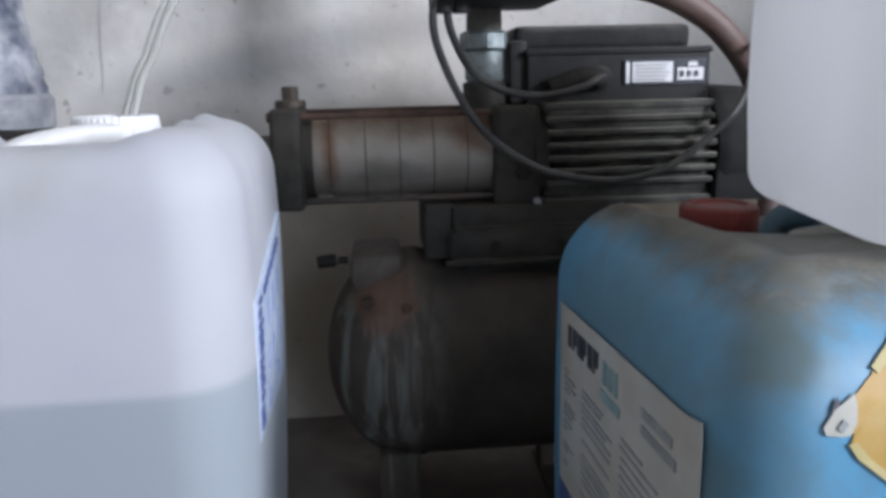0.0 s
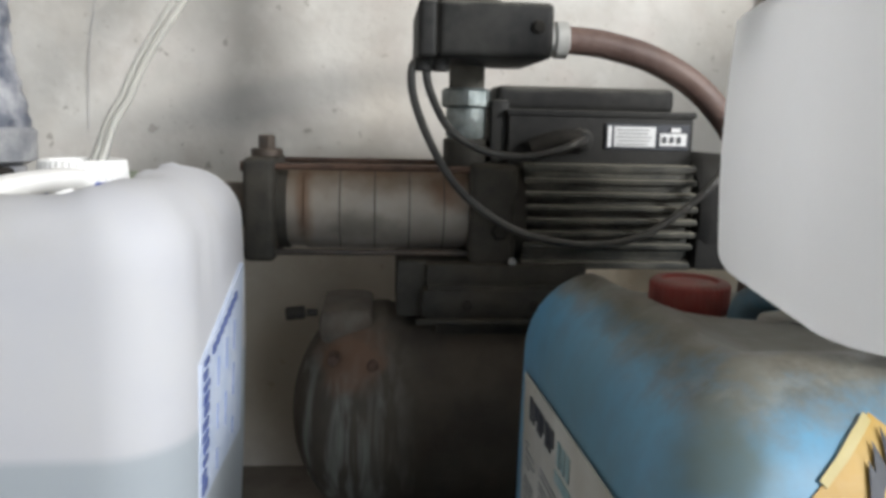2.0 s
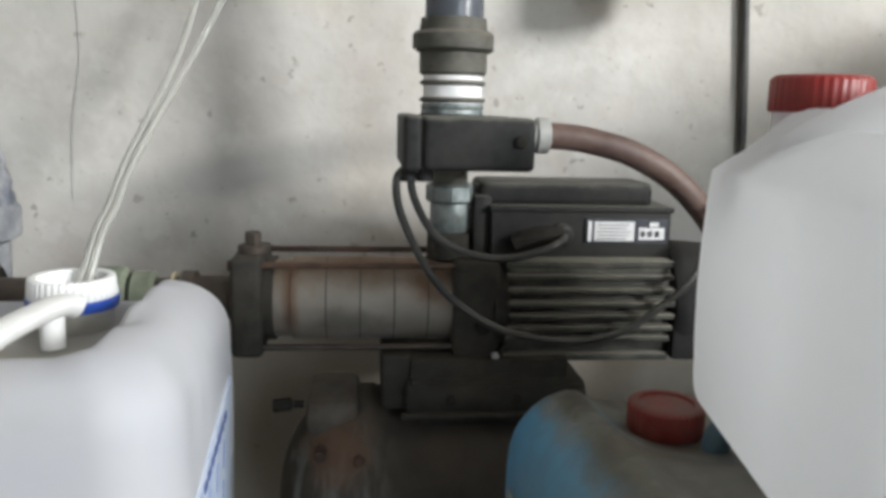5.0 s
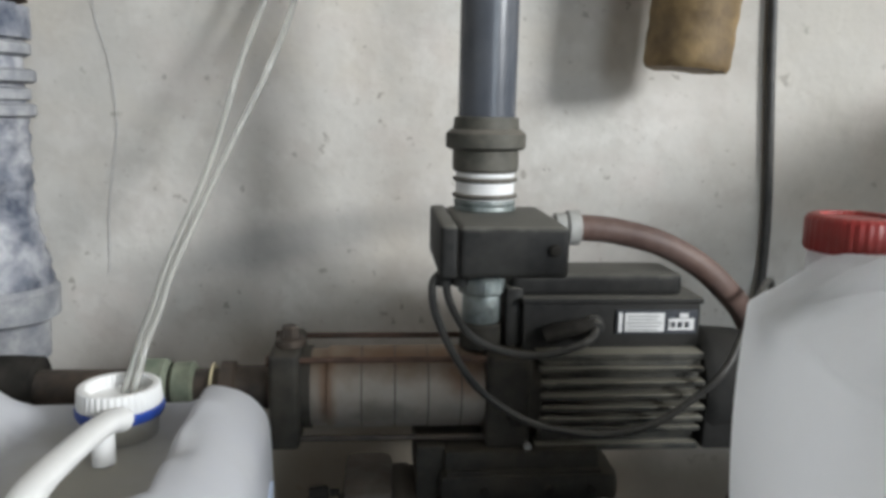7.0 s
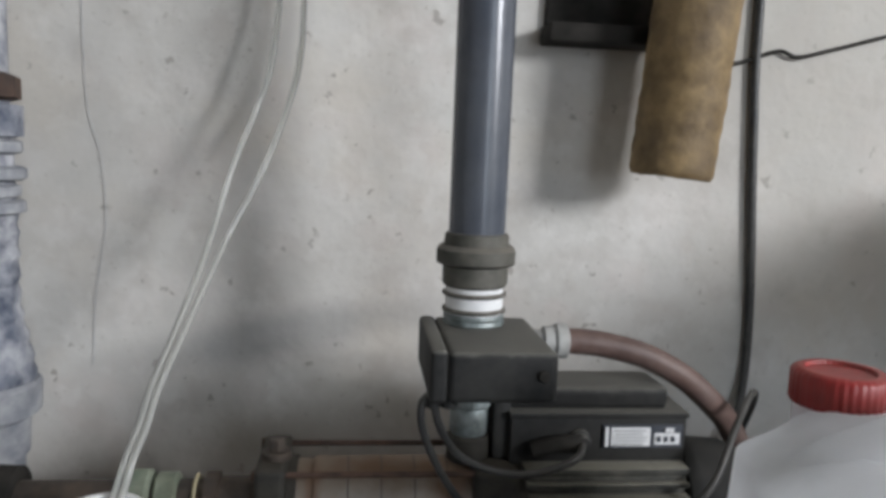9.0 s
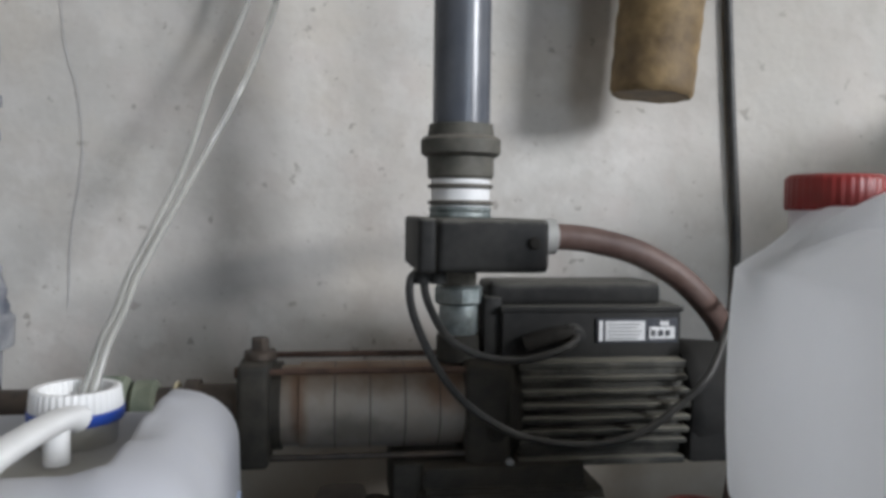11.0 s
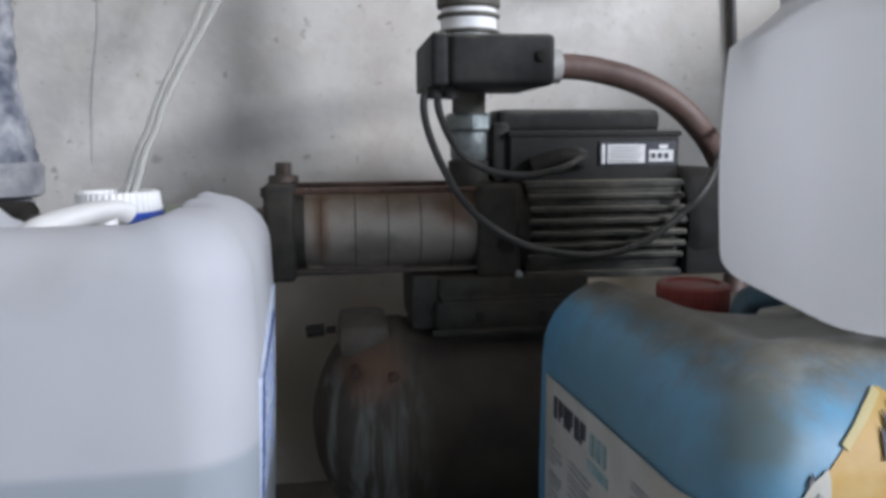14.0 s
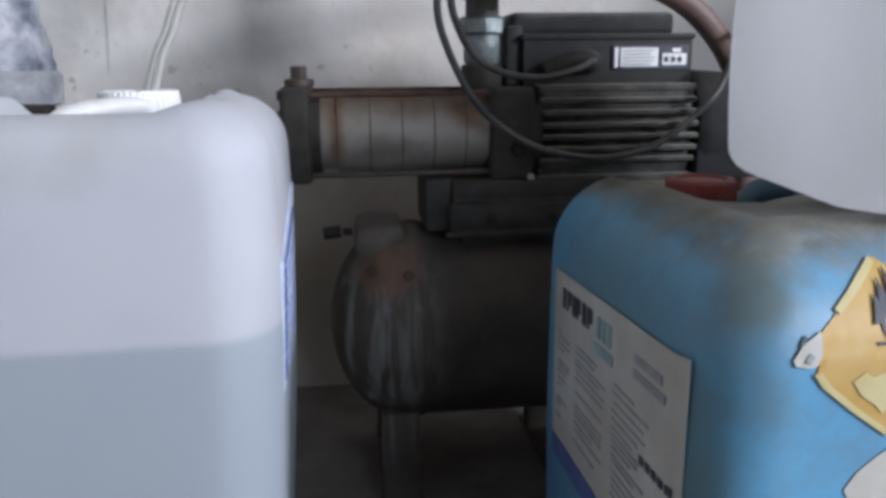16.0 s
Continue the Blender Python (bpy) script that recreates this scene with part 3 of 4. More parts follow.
for dy, dz in ((-0.042, 0.044), (0.042, 0.046), (-0.042, -0.044), (0.042, -0.044)):
    bm = rod((-0.165, AX + dy, AZ + dz), (0.075, AX + dy, AZ + dz), 0.0034, 12)
    rod((-0.1705, AX + dy, AZ + dz), (-0.167, AX + dy, AZ + dz), 0.006, 6, bm)
    part("tie_rod", bm, RUST if dz > 0 else DARKSTEEL, pump, "rusty tie rod")
bm = box(0.063, 0.112, AX - 0.055, AX + 0.055, AZ - 0.056, AZ + 0.05, 0.008, 3)
rod((0.0615, AX, AZ + 0.045), (0.0615, AX, AZ + 0.075), 0.024, 32, bm, bevel=0.002)
rod((0.108, AX, AZ - 0.002), (0.122, AX, AZ - 0.002), 0.058, 48, bm)
part("discharge_head", bm, CAST, pump)
part("drain_plug", rod((0.094, 0.938, AZ - 0.018), (0.094, 0.946, AZ - 0.018), 0.009, 6, bevel=0.001), MATTBLACK, pump)
part("suction_port", lathe([(0, 0.029), (0.014, 0.029), (0.016, 0.024), (0.05, 0.024), (0.055, 0.029)], (-0.225, AX, AZ), (1, AX, AZ), 32), DARKSTEEL, pump)

# motor casing with separate fins
bm = rod((0.116, AX, AZ), (0.305, AX, AZ), 0.047, 48)
box(0.118, 0.302, AX - 0.05, AX + 0.05, AZ - 0.05, AZ + 0.05, 0.014, 3, bm=bm)
motor = part("motor_casing", bm, MOTOR, pump)
for k in range(7):
    z = AZ + 0.0345 - 0.0135 * k
    front = AX - math.sqrt(0.066 ** 2 - (z - AZ) ** 2)
    part("fin", box(0.119 + 0.001 * (k % 2), 0.300, front, AX - 0.03, z - 0.0028, z + 0.0028, 0.0012, 1), MOTOR, motor)
    part("fin", box(0.119, 0.300, AX + 0.03, 2 * AX - front, z - 0.0028, z + 0.0028, 0.0012, 1), MOTOR, motor)
part("shoulder_rib", box(0.117, 0.302, 0.948, 1.052, AZ + 0.043, AZ + 0.052, 0.004, 2), MOTOR, motor)
part("sole", box(0.117, 0.30, 0.945, 1.055, AZ - 0.058, AZ - 0.050, 0.003, 2), MOTOR, motor)
bm = lathe([(0, 0.05), (0.002, 0.062), (0.010, 0.066), (0.016, 0.066), (0.06, 0.063), (0.085, 0.052), (0.09, 0.03), (0.0905, 0.004)], (0.302, AX, AZ), (1, AX, AZ), 48)
box(0.303, 0.385, 0.941, 1.059, AZ - 0.0575, AZ + 0.012, 0.006, 2, bm=bm)
part("fan_cover", bm, FANPAINT, pump)
part("fan_screw", rod((0.32, 0.936, 0.434), (0.32, 0.942, 0.434), 0.004, 12, bevel=0.001), SCREW, pump, "bright screw")
part("fan_screw", rod((0.346, 0.966, 0.478), (0.346, 0.972, 0.474), 0.004, 12, bevel=0.001), SCREW, pump, "bright screw")
part("clamp_bolt", rod((0.108, 0.938, 0.378), (0.108, 0.946, 0.378), 0.004, 12, bevel=0.001), SCREW, pump, "bright bolt")

tbox = part("terminal_box", box(0.104, 0.304, 0.972, 1.062, 0.474, 0.530, 0.004, 2), BOXPL, pump, "dusty black terminal box")
bm = box(0.102, 0.306, 0.97, 1.064, 0.5285, 0.5355, 0.0025, 2)
box(0.092, 0.286, 0.985, 1.055, 0.533, 0.560, 0.009, 3, bm=bm)
part("lid", bm, BOXPL, tbox)
part("box_cheek", box(0.086, 0.106, 0.98, 1.056, 0.478, 0.545, 0.006, 2), BOXPL, tbox)
plate = part("name_plate", box(0.207, 0.299, 0.9695, 0.9715, 0.4955, 0.5225, 0.0005, 1), INK, tbox, "dark name plate with white printed fields")
part("plate_field", box(0.2165, 0.261, 0.968, 0.9694, 0.4985, 0.5195), PAPERW, plate, "white printed field")
part("plate_field", box(0.266, 0.295, 0.968, 0.9694, 0.500, 0.513), PAPERW, plate, "white printed field")
part("plate_field", box(0.278, 0.288, 0.968, 0.9694, 0.5142, 0.519), PAPERW, plate, "white printed field")
part("plate_field", box(0.2095, 0.2135, 0.968, 0.9694, 0.498, 0.520), PAPERW, plate, "white printed field")
for k in range(5):
    part("print_bar", box(0.219 + 0.002 * (k % 2), 0.252 + 0.0025 * (k % 3), 0.9665, 0.9676, 0.5005 + 0.0038 * k, 0.5016 + 0.0038 * k), INKGREY, plate)
for k in range(3):
    part("print_bar", box(0.269 + 0.008 * k, 0.2725 + 0.008 * k, 0.9665, 0.9676, 0.5035, 0.5095), INK, plate)
# dark lump added for the oval shadow behind the cable end
part("shadow_lump", sweep([(0.128, 0.964, 0.497), (0.145, 0.958, 0.504), (0.163, 0.956, 0.508), (0.179, 0.962, 0.506)], 0.0085, 12, 6), MATTBLACK, tbox, "dark lump added for the oval shadow behind the cable")
part("cable_gland", lathe([(0, 0.013), (0.006, 0.013), (0.008, 0.010), (0.018, 0.009), (0.019, 0.006)], (0.181, 0.972, 0.504), (0.181, 0.0, 0.53), 16), BOXPL, tbox)

# ---- discharge fittings, controller, riser ----
PX = 0.0615
union = thing("pipe_union", (PX, AX, 0.50), "galvanised pipe union with grey deposits on the pump outlet", "pipe fitting")
part("socket", lathe([(0, 0.019), (0.004, 0.0215), (0.03, 0.0215), (0.034, 0.019)], (PX, AX, 0.503), (PX, AX, 1), 32), GALV, union)
part("union_nut", rod((PX, AX, 0.535), (PX, AX, 0.556), 0.0265, 8, bevel=0.003), GALV, union)
part("nipple", rod((PX, AX, 0.555), (PX, AX, 0.585), 0.019, 32), PVCDIRT, union)

control = thing("pressure_controller", (PX, AX, 0.578), "dusty black plastic pump pressure controller box", "pressure switch")
part("housing", box(0.0215, 0.1265, 0.872, 1.03, 0.579, 0.629, 0.007, 3), BOXPL, control)
part("end_cover", box(0.004, 0.0205, 0.874, 1.028, 0.578, 0.630, 0.005, 3), BOXPL, control)
part("cover_lip", box(0.0185, 0.0235, 0.876, 1.026, 0.581, 0.627, 0.003, 2), MATTBLACK, control)
part("knob", rod((0.112, 0.868, 0.607), (0.112, 0.873, 0.607), 0.006, 24, bevel=0.0015), MATTBLACK, control)
for x in (0.010, 0.026):
    part("cable_gland", rod((x, 0.90, 0.567), (x, 0.90, 0.58), 0.0085, 12, bevel=0.001), BOXPL, control)

riser = thing("riser_pipe", (PX, AX, 0.636), "grey plastic riser pipe with dusty union nut and taped thread", "pipe")
part("taped_thread", rod((PX, AX, 0.627), (PX, AX, 0.674), 0.0315, 40), TAPE, riser, "white tape-wrapped thread")
for z in (0.642, 0.6595):
    part("thread_ring", lathe([(0, 0.032), (0.0015, 0.0352), (0.004, 0.0352), (0.0055, 0.032)], (PX, AX, z), (PX, AX, 2), 40), PVCDIRT, riser)
part("brass_ring", lathe([(0, 0.0325), (0.002, 0.0338), (0.006, 0.0325), (0.009, 0.0338), (0.0125, 0.0325)], (PX, AX, 0.6285), (PX, AX, 2), 40), GALV, riser, "dull metal thread")
part("adapter", lathe([(0, 0.033), (0.003, 0.0358), (0.026, 0.0358), (0.03, 0.034)], (PX, AX, 0.670), (PX, AX, 2), 14), PVCDIRT, riser)
part("union_nut", lathe([(0, 0.040), (0.003, 0.0445), (0.017, 0.0445), (0.021, 0.040), (0.0215, 0.037), (0.034, 0.0355), (0.0345, 0.032)], (PX, AX, 0.694), (PX, AX, 2), 10), PVCDIRT, riser)
part("pipe", rod((PX, AX, 0.70), (PX + 0.003, AX + 0.006, 3.69), 0.0308, 48), PVC, riser)

hose = thing("rubber_hose", (0.145, 1.0, 0.61), "brown ribbed rubber hose curving down from the controller", "hose")
part("hose_nut", lathe([(0, 0.012), (0.012, 0.0125), (0.013, 0.0165), (0.024, 0.0165), (0.027, 0.0195), (0.039, 0.0195), (0.041, 0.015)], (0.128, 1.0, 0.609), (1, 1.0, 0.609), 20), DULLWHITE, hose, "dull white plastic hose nut")
part("tube", sweep([(0.160, 1.0, 0.6095), (0.19, 1.0, 0.608), (0.217, 1.0, 0.604), (0.262, 1.0, 0.592), (0.308, 1.0, 0.568), (0.347, 1.008, 0.536), (0.386, 1.035, 0.498), (0.42, 1.055, 0.44), (0.425, 1.05, 0.37), (0.39, 1.02, 0.26), (0.32, 1.0, 0.195), (0.262, 1.0, 0.195)], 0.0145, 20, 10), HOSE, hose)

cable = thing("motor_cable", (0.0, 0.93, 0.56), "black rubber cable hanging down the wall and looping before motor", "cable")
part("cord", sweep([(0.008, 0.90, 0.581), (-0.001, 0.90, 0.568), (0.003, 0.905, 0.537), (0.024, 0.915, 0.490), (0.053, 0.92, 0.450), (0.098, 0.92, 0.4185), (0.142, 0.92, 0.4045), (0.19, 0.92, 0.4005), (0.238, 0.92, 0.411), (0.28, 0.92, 0.439), (0.315, 0.922, 0.474), (0.352, 0.955, 0.522), (0.392, 1.0, 0.548), (0.43, 1.06, 0.52), (0.45, 1.13, 0.44), (0.468, 1.195, 0.362)], 0.004, 12, 10), RUBBER, cable)
part("sheath", sweep([(0.478, 1.262, 3.69), (0.485, 1.262, 1.6), (0.496, 1.262, 1.05), (0.498, 1.262, 0.95), (0.503, 1.262, 0.87), (0.509, 1.262, 0.78), (0.517, 1.262, 0.68), (0.523, 1.262, 0.58), (0.522, 1.26, 0.49), (0.503, 1.24, 0.405), (0.470, 1.2, 0.36), (0.44, 1.16, 0.345)], 0.0066, 12, 8), RUBBER, cable, "thick black cable sheath")
cable = thing("motor_cable", (0.024, 0.93, 0.56), "short black rubber cable from controller into the terminal box", "cable")
part("cord", sweep([(0.024, 0.90, 0.581), (0.013, 0.90, 0.571), (0.018, 0.905, 0.546), (0.038, 0.915, 0.513), (0.07, 0.92, 0.494), (0.11, 0.92, 0.488), (0.146, 0.922, 0.4945), (0.168, 0.928, 0.503), (0.181, 0.956, 0.505)], 0.004, 12, 10), RUBBER, cable)

# ---- suction line ----
suction = thing("suction_line", (-0.3, AX, AZ), "dark suction pipe with green stained couplings", "pipe")
part("pipe", rod((-0.95, AX, AZ), (-0.22, AX, AZ), 0.021, 28), DARKSTEEL, suction)
part("coupling", lathe([(0, 0.026), (0.004, 0.031), (0.03, 0.031), (0.034, 0.026)], (-0.315, AX, AZ + 0.003), (1, AX, AZ + 0.003), 8), GREENISH, suction, "green stained brass coupling")
part("coupling", lathe([(0, 0.022), (0.003, 0.026), (0.022, 0.026), (0.025, 0.022)], (-0.278, AX, AZ + 0.003), (1, AX, AZ + 0.003), 20), GREENISH, suction, "green stained brass coupling")
for x in (-0.236, -0.219):
    part("thread_fibre", lathe([(0, 0.0262), (0.0015, 0.0275), (0.003, 0.0262)], (x, AX, AZ), (1, AX, AZ), 24), OCHRE, suction, "yellow sealing fibre")
# elbow assumed for a round dark spot left of the couplings
part("elbow", sweep([(-0.42, AX, AZ), (-0.47, AX, AZ), (-0.50, AX, AZ - 0.02), (-0.51, AX, AZ - 0.07)], 0.036, 20, 8), MATTBLACK, suction, "assumed dark pipe elbow")

# ---- corroded pipe at the wall ----
LX, LY = -0.545, 1.19
stand = thing("corroded_standpipe", (LX, LY, 0.0), "corroded blue-grey standpipe with white crust and chalky collars", "pipe")
part("lower_stub", lathe([(0, 0.05), (0.40, 0.05), (0.402, 0.056), (0.45, 0.058), (0.455, 0.05)], (LX, LY, 0), (LX, LY, 1), 32), CHALK, stand)
part("lower_collar", lathe([(0, 0.062), (0.004, 0.071), (0.040, 0.073), (0.046, 0.068)], (LX, LY, 0.455), (LX, LY, 1), 32), CHALK, stand, "chalky grey collar")
profile = []
for k in range(24):
    f = k / 23
    profile.append((0.22 * f, 0.066 - 0.016 * step(f, 0.0, 0.5) + 0.002 * math.sin(k * 2.3)))
part("pipe", lathe(profile, (LX, LY, 0.50), (LX, LY, 1), 32), CORRODED, stand)
for z, r in ((0.715, 0.06), (0.735, 0.055), (0.757, 0.062), (0.79, 0.058)):
    part("collar_ring", lathe([(0, r - 0.006), (0.003, r), (0.015, r), (0.018, r - 0.006)], (LX, LY, z), (LX, LY, 1), 32), CHALK, stand, "chalky grey ring")
part("upper_pipe", lathe([(0, 0.048), (0.10, 0.048), (0.102, 0.06), (0.14, 0.06), (0.142, 0.045), (0.5, 0.045)], (LX, LY, 0.71), (LX, LY, 2), 32), CORRODED, stand)
part("rusty_nut", lathe([(0, 0.05), (0.004, 0.063), (0.03, 0.063), (0.034, 0.05)], (LX, LY, 0.855), (LX, LY, 2), 6), RUST, stand, "rusty brown nut")

# ---- hanging things on the wall ----
old = thing("old_pipe", (0.342, 1.165, 0.793), "old ochre brown pipe end hanging before the wall", "pipe")
prof = [(0.0, 0.0445), (0.0, 0.0505), (0.004, 0.053)]
for k in range(60):
    prof.append((0.008 + 0.49 * k / 59, 0.0545 + 0.004 * k / 59 + 0.0004 * math.sin(k * 1.9) + 0.0004 * math.sin(k * 4.7)))
prof += [(0.5, 0.049), (0.02, 0.0445)]
bm = lathe(prof, (0.342, 1.165, 0.791), (0.386, 1.165, 1.291), 56)
for v in bm.verts:
    q = v.co
    v.co += Vector((1, 0.3, 0)) * 0.0016 * noise.noise(q * 38) + Vector((0, 0, 1)) * 0.002 * noise.noise(q * 60)
part("shell", bm, CLAY, old)
# bracket assumed for a dark spot of unclear nature
shelf = thing("wall_bracket", (0.25, 1.25, 1.0), "assumed dark bracket on the wall beside the old pipe", "bracket")
part("plate", box(0.18, 0.345, 1.205, 1.27, 0.965, 0.99, 0.004), MATTBLACK, shelf)
part("back", box(0.185, 0.34, 1.258, 1.27, 0.985, 1.10, 0.003), MATTBLACK, shelf)
wire = thing("thin_wall_line", (0.45, 1.262, 0.965), "thin grey wire running along the wall", "wire")
part("strand", sweep([(0.40, 1.262, 0.945), (0.47, 1.262, 0.955), (0.53, 1.262, 0.975), (0.56, 1.262, 0.968), (0.61, 1.262, 0.98), (0.75, 1.262, 1.02)], 0.003, 8, 8), MATTBLACK, wire)
# this strand stands in for a crack in the plaster
wire = thing("thin_wall_line", (-0.44, 1.266, 0.7), "thin grey strand in place of a crack in the wall", "wire")
part("strand", sweep([(-0.44, 1.267, 1.3), (-0.435, 1.267, 0.95), (-0.43, 1.267, 0.85), (-0.415, 1.267, 0.79), (-0.41, 1.267, 0.70), (-0.425, 1.267, 0.60), (-0.43, 1.267, 0.50)], 0.0004, 6, 8), CHALK, wire)

# ---- large white can with dosing tubes ----
CX, CY, TURNED = -0.307, 0.765, 1.2


def top_white(u, v):
    # raised shoulders round a bowl that is open at the back, where the neck stands
    side = step(abs(u), 0.072, 0.099)
    front = step(-v, 0.055, 0.10)
    rim = max(side, front)
    nubs = 0.005 * math.exp(-(((u - 0.105) / 0.012) ** 2 + ((v - 0.055) / 0.012) ** 2)) + 0.004 * math.exp(-(((u - 0.092) / 0.008) ** 2 + ((v - 0.005) / 0.02) ** 2))
    pinch = -0.007 * math.exp(-(((u - 0.098) / 0.014) ** 2 + ((v + 0.03) / 0.012) ** 2)) + 0.005 * math.exp(-(((u - 0.084) / 0.009) ** 2 + ((v + 0.042) / 0.012) ** 2))
    return -0.044 * (1 - rim) - 0.0068 * front * (1 - side) + nubs + pinch


white = thing("white_jerrycan", (CX, CY, 0.0), "large milky white plastic jerrycan half full of liquid", "jerrycan")


def lean(bm):
    """The can's side draws in towards the foot."""
    for v in bm.verts:
        v.co.x -= 0.045 * max(0.0, 0.37 - v.co.z) * step(v.co.x - CX, 0.02, 0.12)
        if v.co.z > 0.38 and v.co.x - CX > 0.12:
            f = step(v.co.z, 0.385, 0.41) * (1 - step(v.co.z, 0.435, 0.468))
            v.co.x -= f * 0.6 * (0.0042 * math.exp(-((v.co.y - 0.70) / 0.009) ** 2) - 0.002 * math.exp(-((v.co.y - 0.722) / 0.008) ** 2) + 0.0032 * math.exp(-((v.co.y - 0.742) / 0.008) ** 2))
    return bm


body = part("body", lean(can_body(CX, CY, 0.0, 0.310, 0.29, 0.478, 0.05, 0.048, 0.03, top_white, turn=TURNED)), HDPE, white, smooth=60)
part("tamper_ring", lathe([(0, 0.0375), (0.003, 0.039), (0.009, 0.039), (0.010, 0.036)], (-0.291, 0.868, 0.4535), (-0.291, 0.868, 1), 48), BLUERING, white, "blue tamper ring")
part("neck", rod((-0.291, 0.868, 0.43), (-0.291, 0.868, 0.466), 0.033, 36), HDPE, white)
bm = lathe([(0, 0.036), (0.001, 0.0368), (0.0175, 0.0352), (0.0185, 0.033), (0.0175, 0.029), (0.006, 0.029), (0.005, 0.02)], (-0.291, 0.868, 0.4632), (-0.291, 0.868, 1), 160, ribs=0.03)
part("cap", bm, WHITEPL, white, "white open screw cap")
bm = sweep([(-0.276, 0.825, 0.466), (-0.280, 0.812, 0.471), (-0.285, 0.79, 0.4725), (-0.290, 0.75, 0.4725), (-0.295, 0.71, 0.4695), (-0.297, 0.685, 0.463), (-0.298, 0.668, 0.448)], 0.0125, 14, 8)
for v in bm.verts:
    v.co.z -= 0.45 * (v.co.z - 0.470) if v.co.z > 0.470 else 0
sweep([(-0.284, 0.803, 0.468), (-0.285, 0.803, 0.455), (-0.285, 0.803, 0.435)], 0.010, 10, 5, bm=bm)
part("handle", bm, WHITEPL, white, "white carrying handle")


def spun(bm):
    """Turns what lies on the big can's side along with it."""
    bmesh.ops.rotate(bm, cent=(CX, CY, 0), matrix=Matrix.Rotation(radians(TURNED), 3, 'Z'), verts=bm.verts)
    return lean(bm)


SX = CX + 0.155 + 0.0042
bm = bmesh.new()
front = [bm.verts.new((SX, y, z)) for y, z in ((0.664, 0.254), (0.84, 0.24), (0.84, 0.394), (0.80, 0.386), (0.74, 0.374), (0.664, 0.358))]
rear = [bm.verts.new((v.co.x - 0.003, v.co.y, v.co.z)) for v in front]
bm.faces.new(front)
bm.faces.new(rear[::-1])
for k in range(6):
    bm.faces.new((front[k], front[(k + 1) % 6], rear[(k + 1) % 6], rear[k]))
side = part("label_panel", spun(bm), LABELBLUE, white, "pale blue label with dark blue print")
rng = random.Random(3)
z = 0.358
while z > 0.262:
    h = rng.uniform(0.0035, 0.007)
    y0 = 0.669 + rng.uniform(0, 0.004)
    part("print_bar", spun(box(SX + 0.0001, SX + 0.0011, y0, y0 + rng.uniform(0.013, 0.02), z - h, z)), INKBLUE, side)
    z -= h + rng.uniform(0.0025, 0.0045)
for k in range(7):
    y0 = 0.70 + 0.015 * k
    part("print_bar", spun(box(SX + 0.0001, SX + 0.0011, y0, y0 + 0.011, 0.354 + 0.0028 * k, 0.361 + 0.0028 * k)), INKBLUE, side)
for col in range(3):
    z = 0.345 + 0.005 * col
    while z > 0.262:
        h = rng.uniform(0.015, 0.03)
        part("print_bar", spun(box(SX + 0.0001, SX + 0.0011, 0.722 + 0.034 * col, 0.7245 + 0.034 * col, max(z - h, 0.256), z)), INKPALE, side)
        z -= h + rng.uniform(0.01, 0.02)

for name_pts in ([(-0.286, 0.872, 0.45), (-0.279, 0.885, 0.483), (-0.273, 0.90, 0.514), (-0.268, 0.925, 0.535), (-0.263, 0.955, 0.566), (-0.250, 0.99, 0.606), (-0.235, 1.06, 0.66), (-0.220, 1.11, 0.706), (-0.183, 1.13, 0.784), (-0.157, 1.17, 0.865), (-0.146, 1.19, 0.92), (-0.142, 1.20, 1.0), (-0.14, 1.22, 1.3)],
                 [(-0.296, 0.875, 0.45), (-0.287, 0.89, 0.485), (-0.280, 0.905, 0.516), (-0.275, 0.93, 0.538), (-0.270, 0.96, 0.57), (-0.258, 1.0, 0.612), (-0.246, 1.07, 0.668), (-0.238, 1.12, 0.716), (-0.220, 1.15, 0.79), (-0.197, 1.18, 0.86), (-0.18, 1.19, 0.92), (-0.172, 1.22, 1.05), (-0.17, 1.23, 1.3)]):
    dose = thing("dosing_tube", name_pts[0], "cloudy clear plastic tube leading out of the white can", "tube", "dosing tubes")
    part("tube", sweep(name_pts, 0.0038, 12, 10), TUBE, dose)

# ---- blue can ----
BX, BY, BW, BD = 0.265, 0.65, 0.338, 0.375
BTOP = 0.412


def top_blue(u, v):
    pit = math.exp(-(((u + 0.02) / 0.085) ** 2 + ((v - 0.10) / 0.09) ** 2) ** 2)
    return -0.024 * pit - 0.004 * step(v, 0.02, 0.18) - 0.013 * step(u, -0.118, -0.088) * step(v, -0.125, -0.092)


blue = thing("blue_jerrycan", (BX, BY, 0.0), "dusty blue plastic jerrycan with torn labels and red cap", "jerrycan")
part("body", can_body(BX, BY, 0.0, BW, BD, BTOP, 0.048, 0.084, 0.03, top_blue, bulge=0.002), BLUEPL, blue, smooth=60)
part("cap", ribbed_cap(0.220, 0.752, 0.376, 0.031, 0.025), REDDUST, blue, "dusty red screw cap")
part("neck", rod((0.220, 0.752, 0.360), (0.220, 0.752, 0.378), 0.028, 32), BLUEPL, blue)
part("handle", sweep([(0.247, 0.715, 0.365), (0.248, 0.712, 0.388), (0.256, 0.695, 0.400), (0.275, 0.64, 0.414), (0.28, 0.60, 0.41)], 0.011, 12, 8), DARKBLUE, blue, "grimy dark blue handle")
LX0, LY0, LR = BX - BW / 2, BY - BD / 2, 0.048


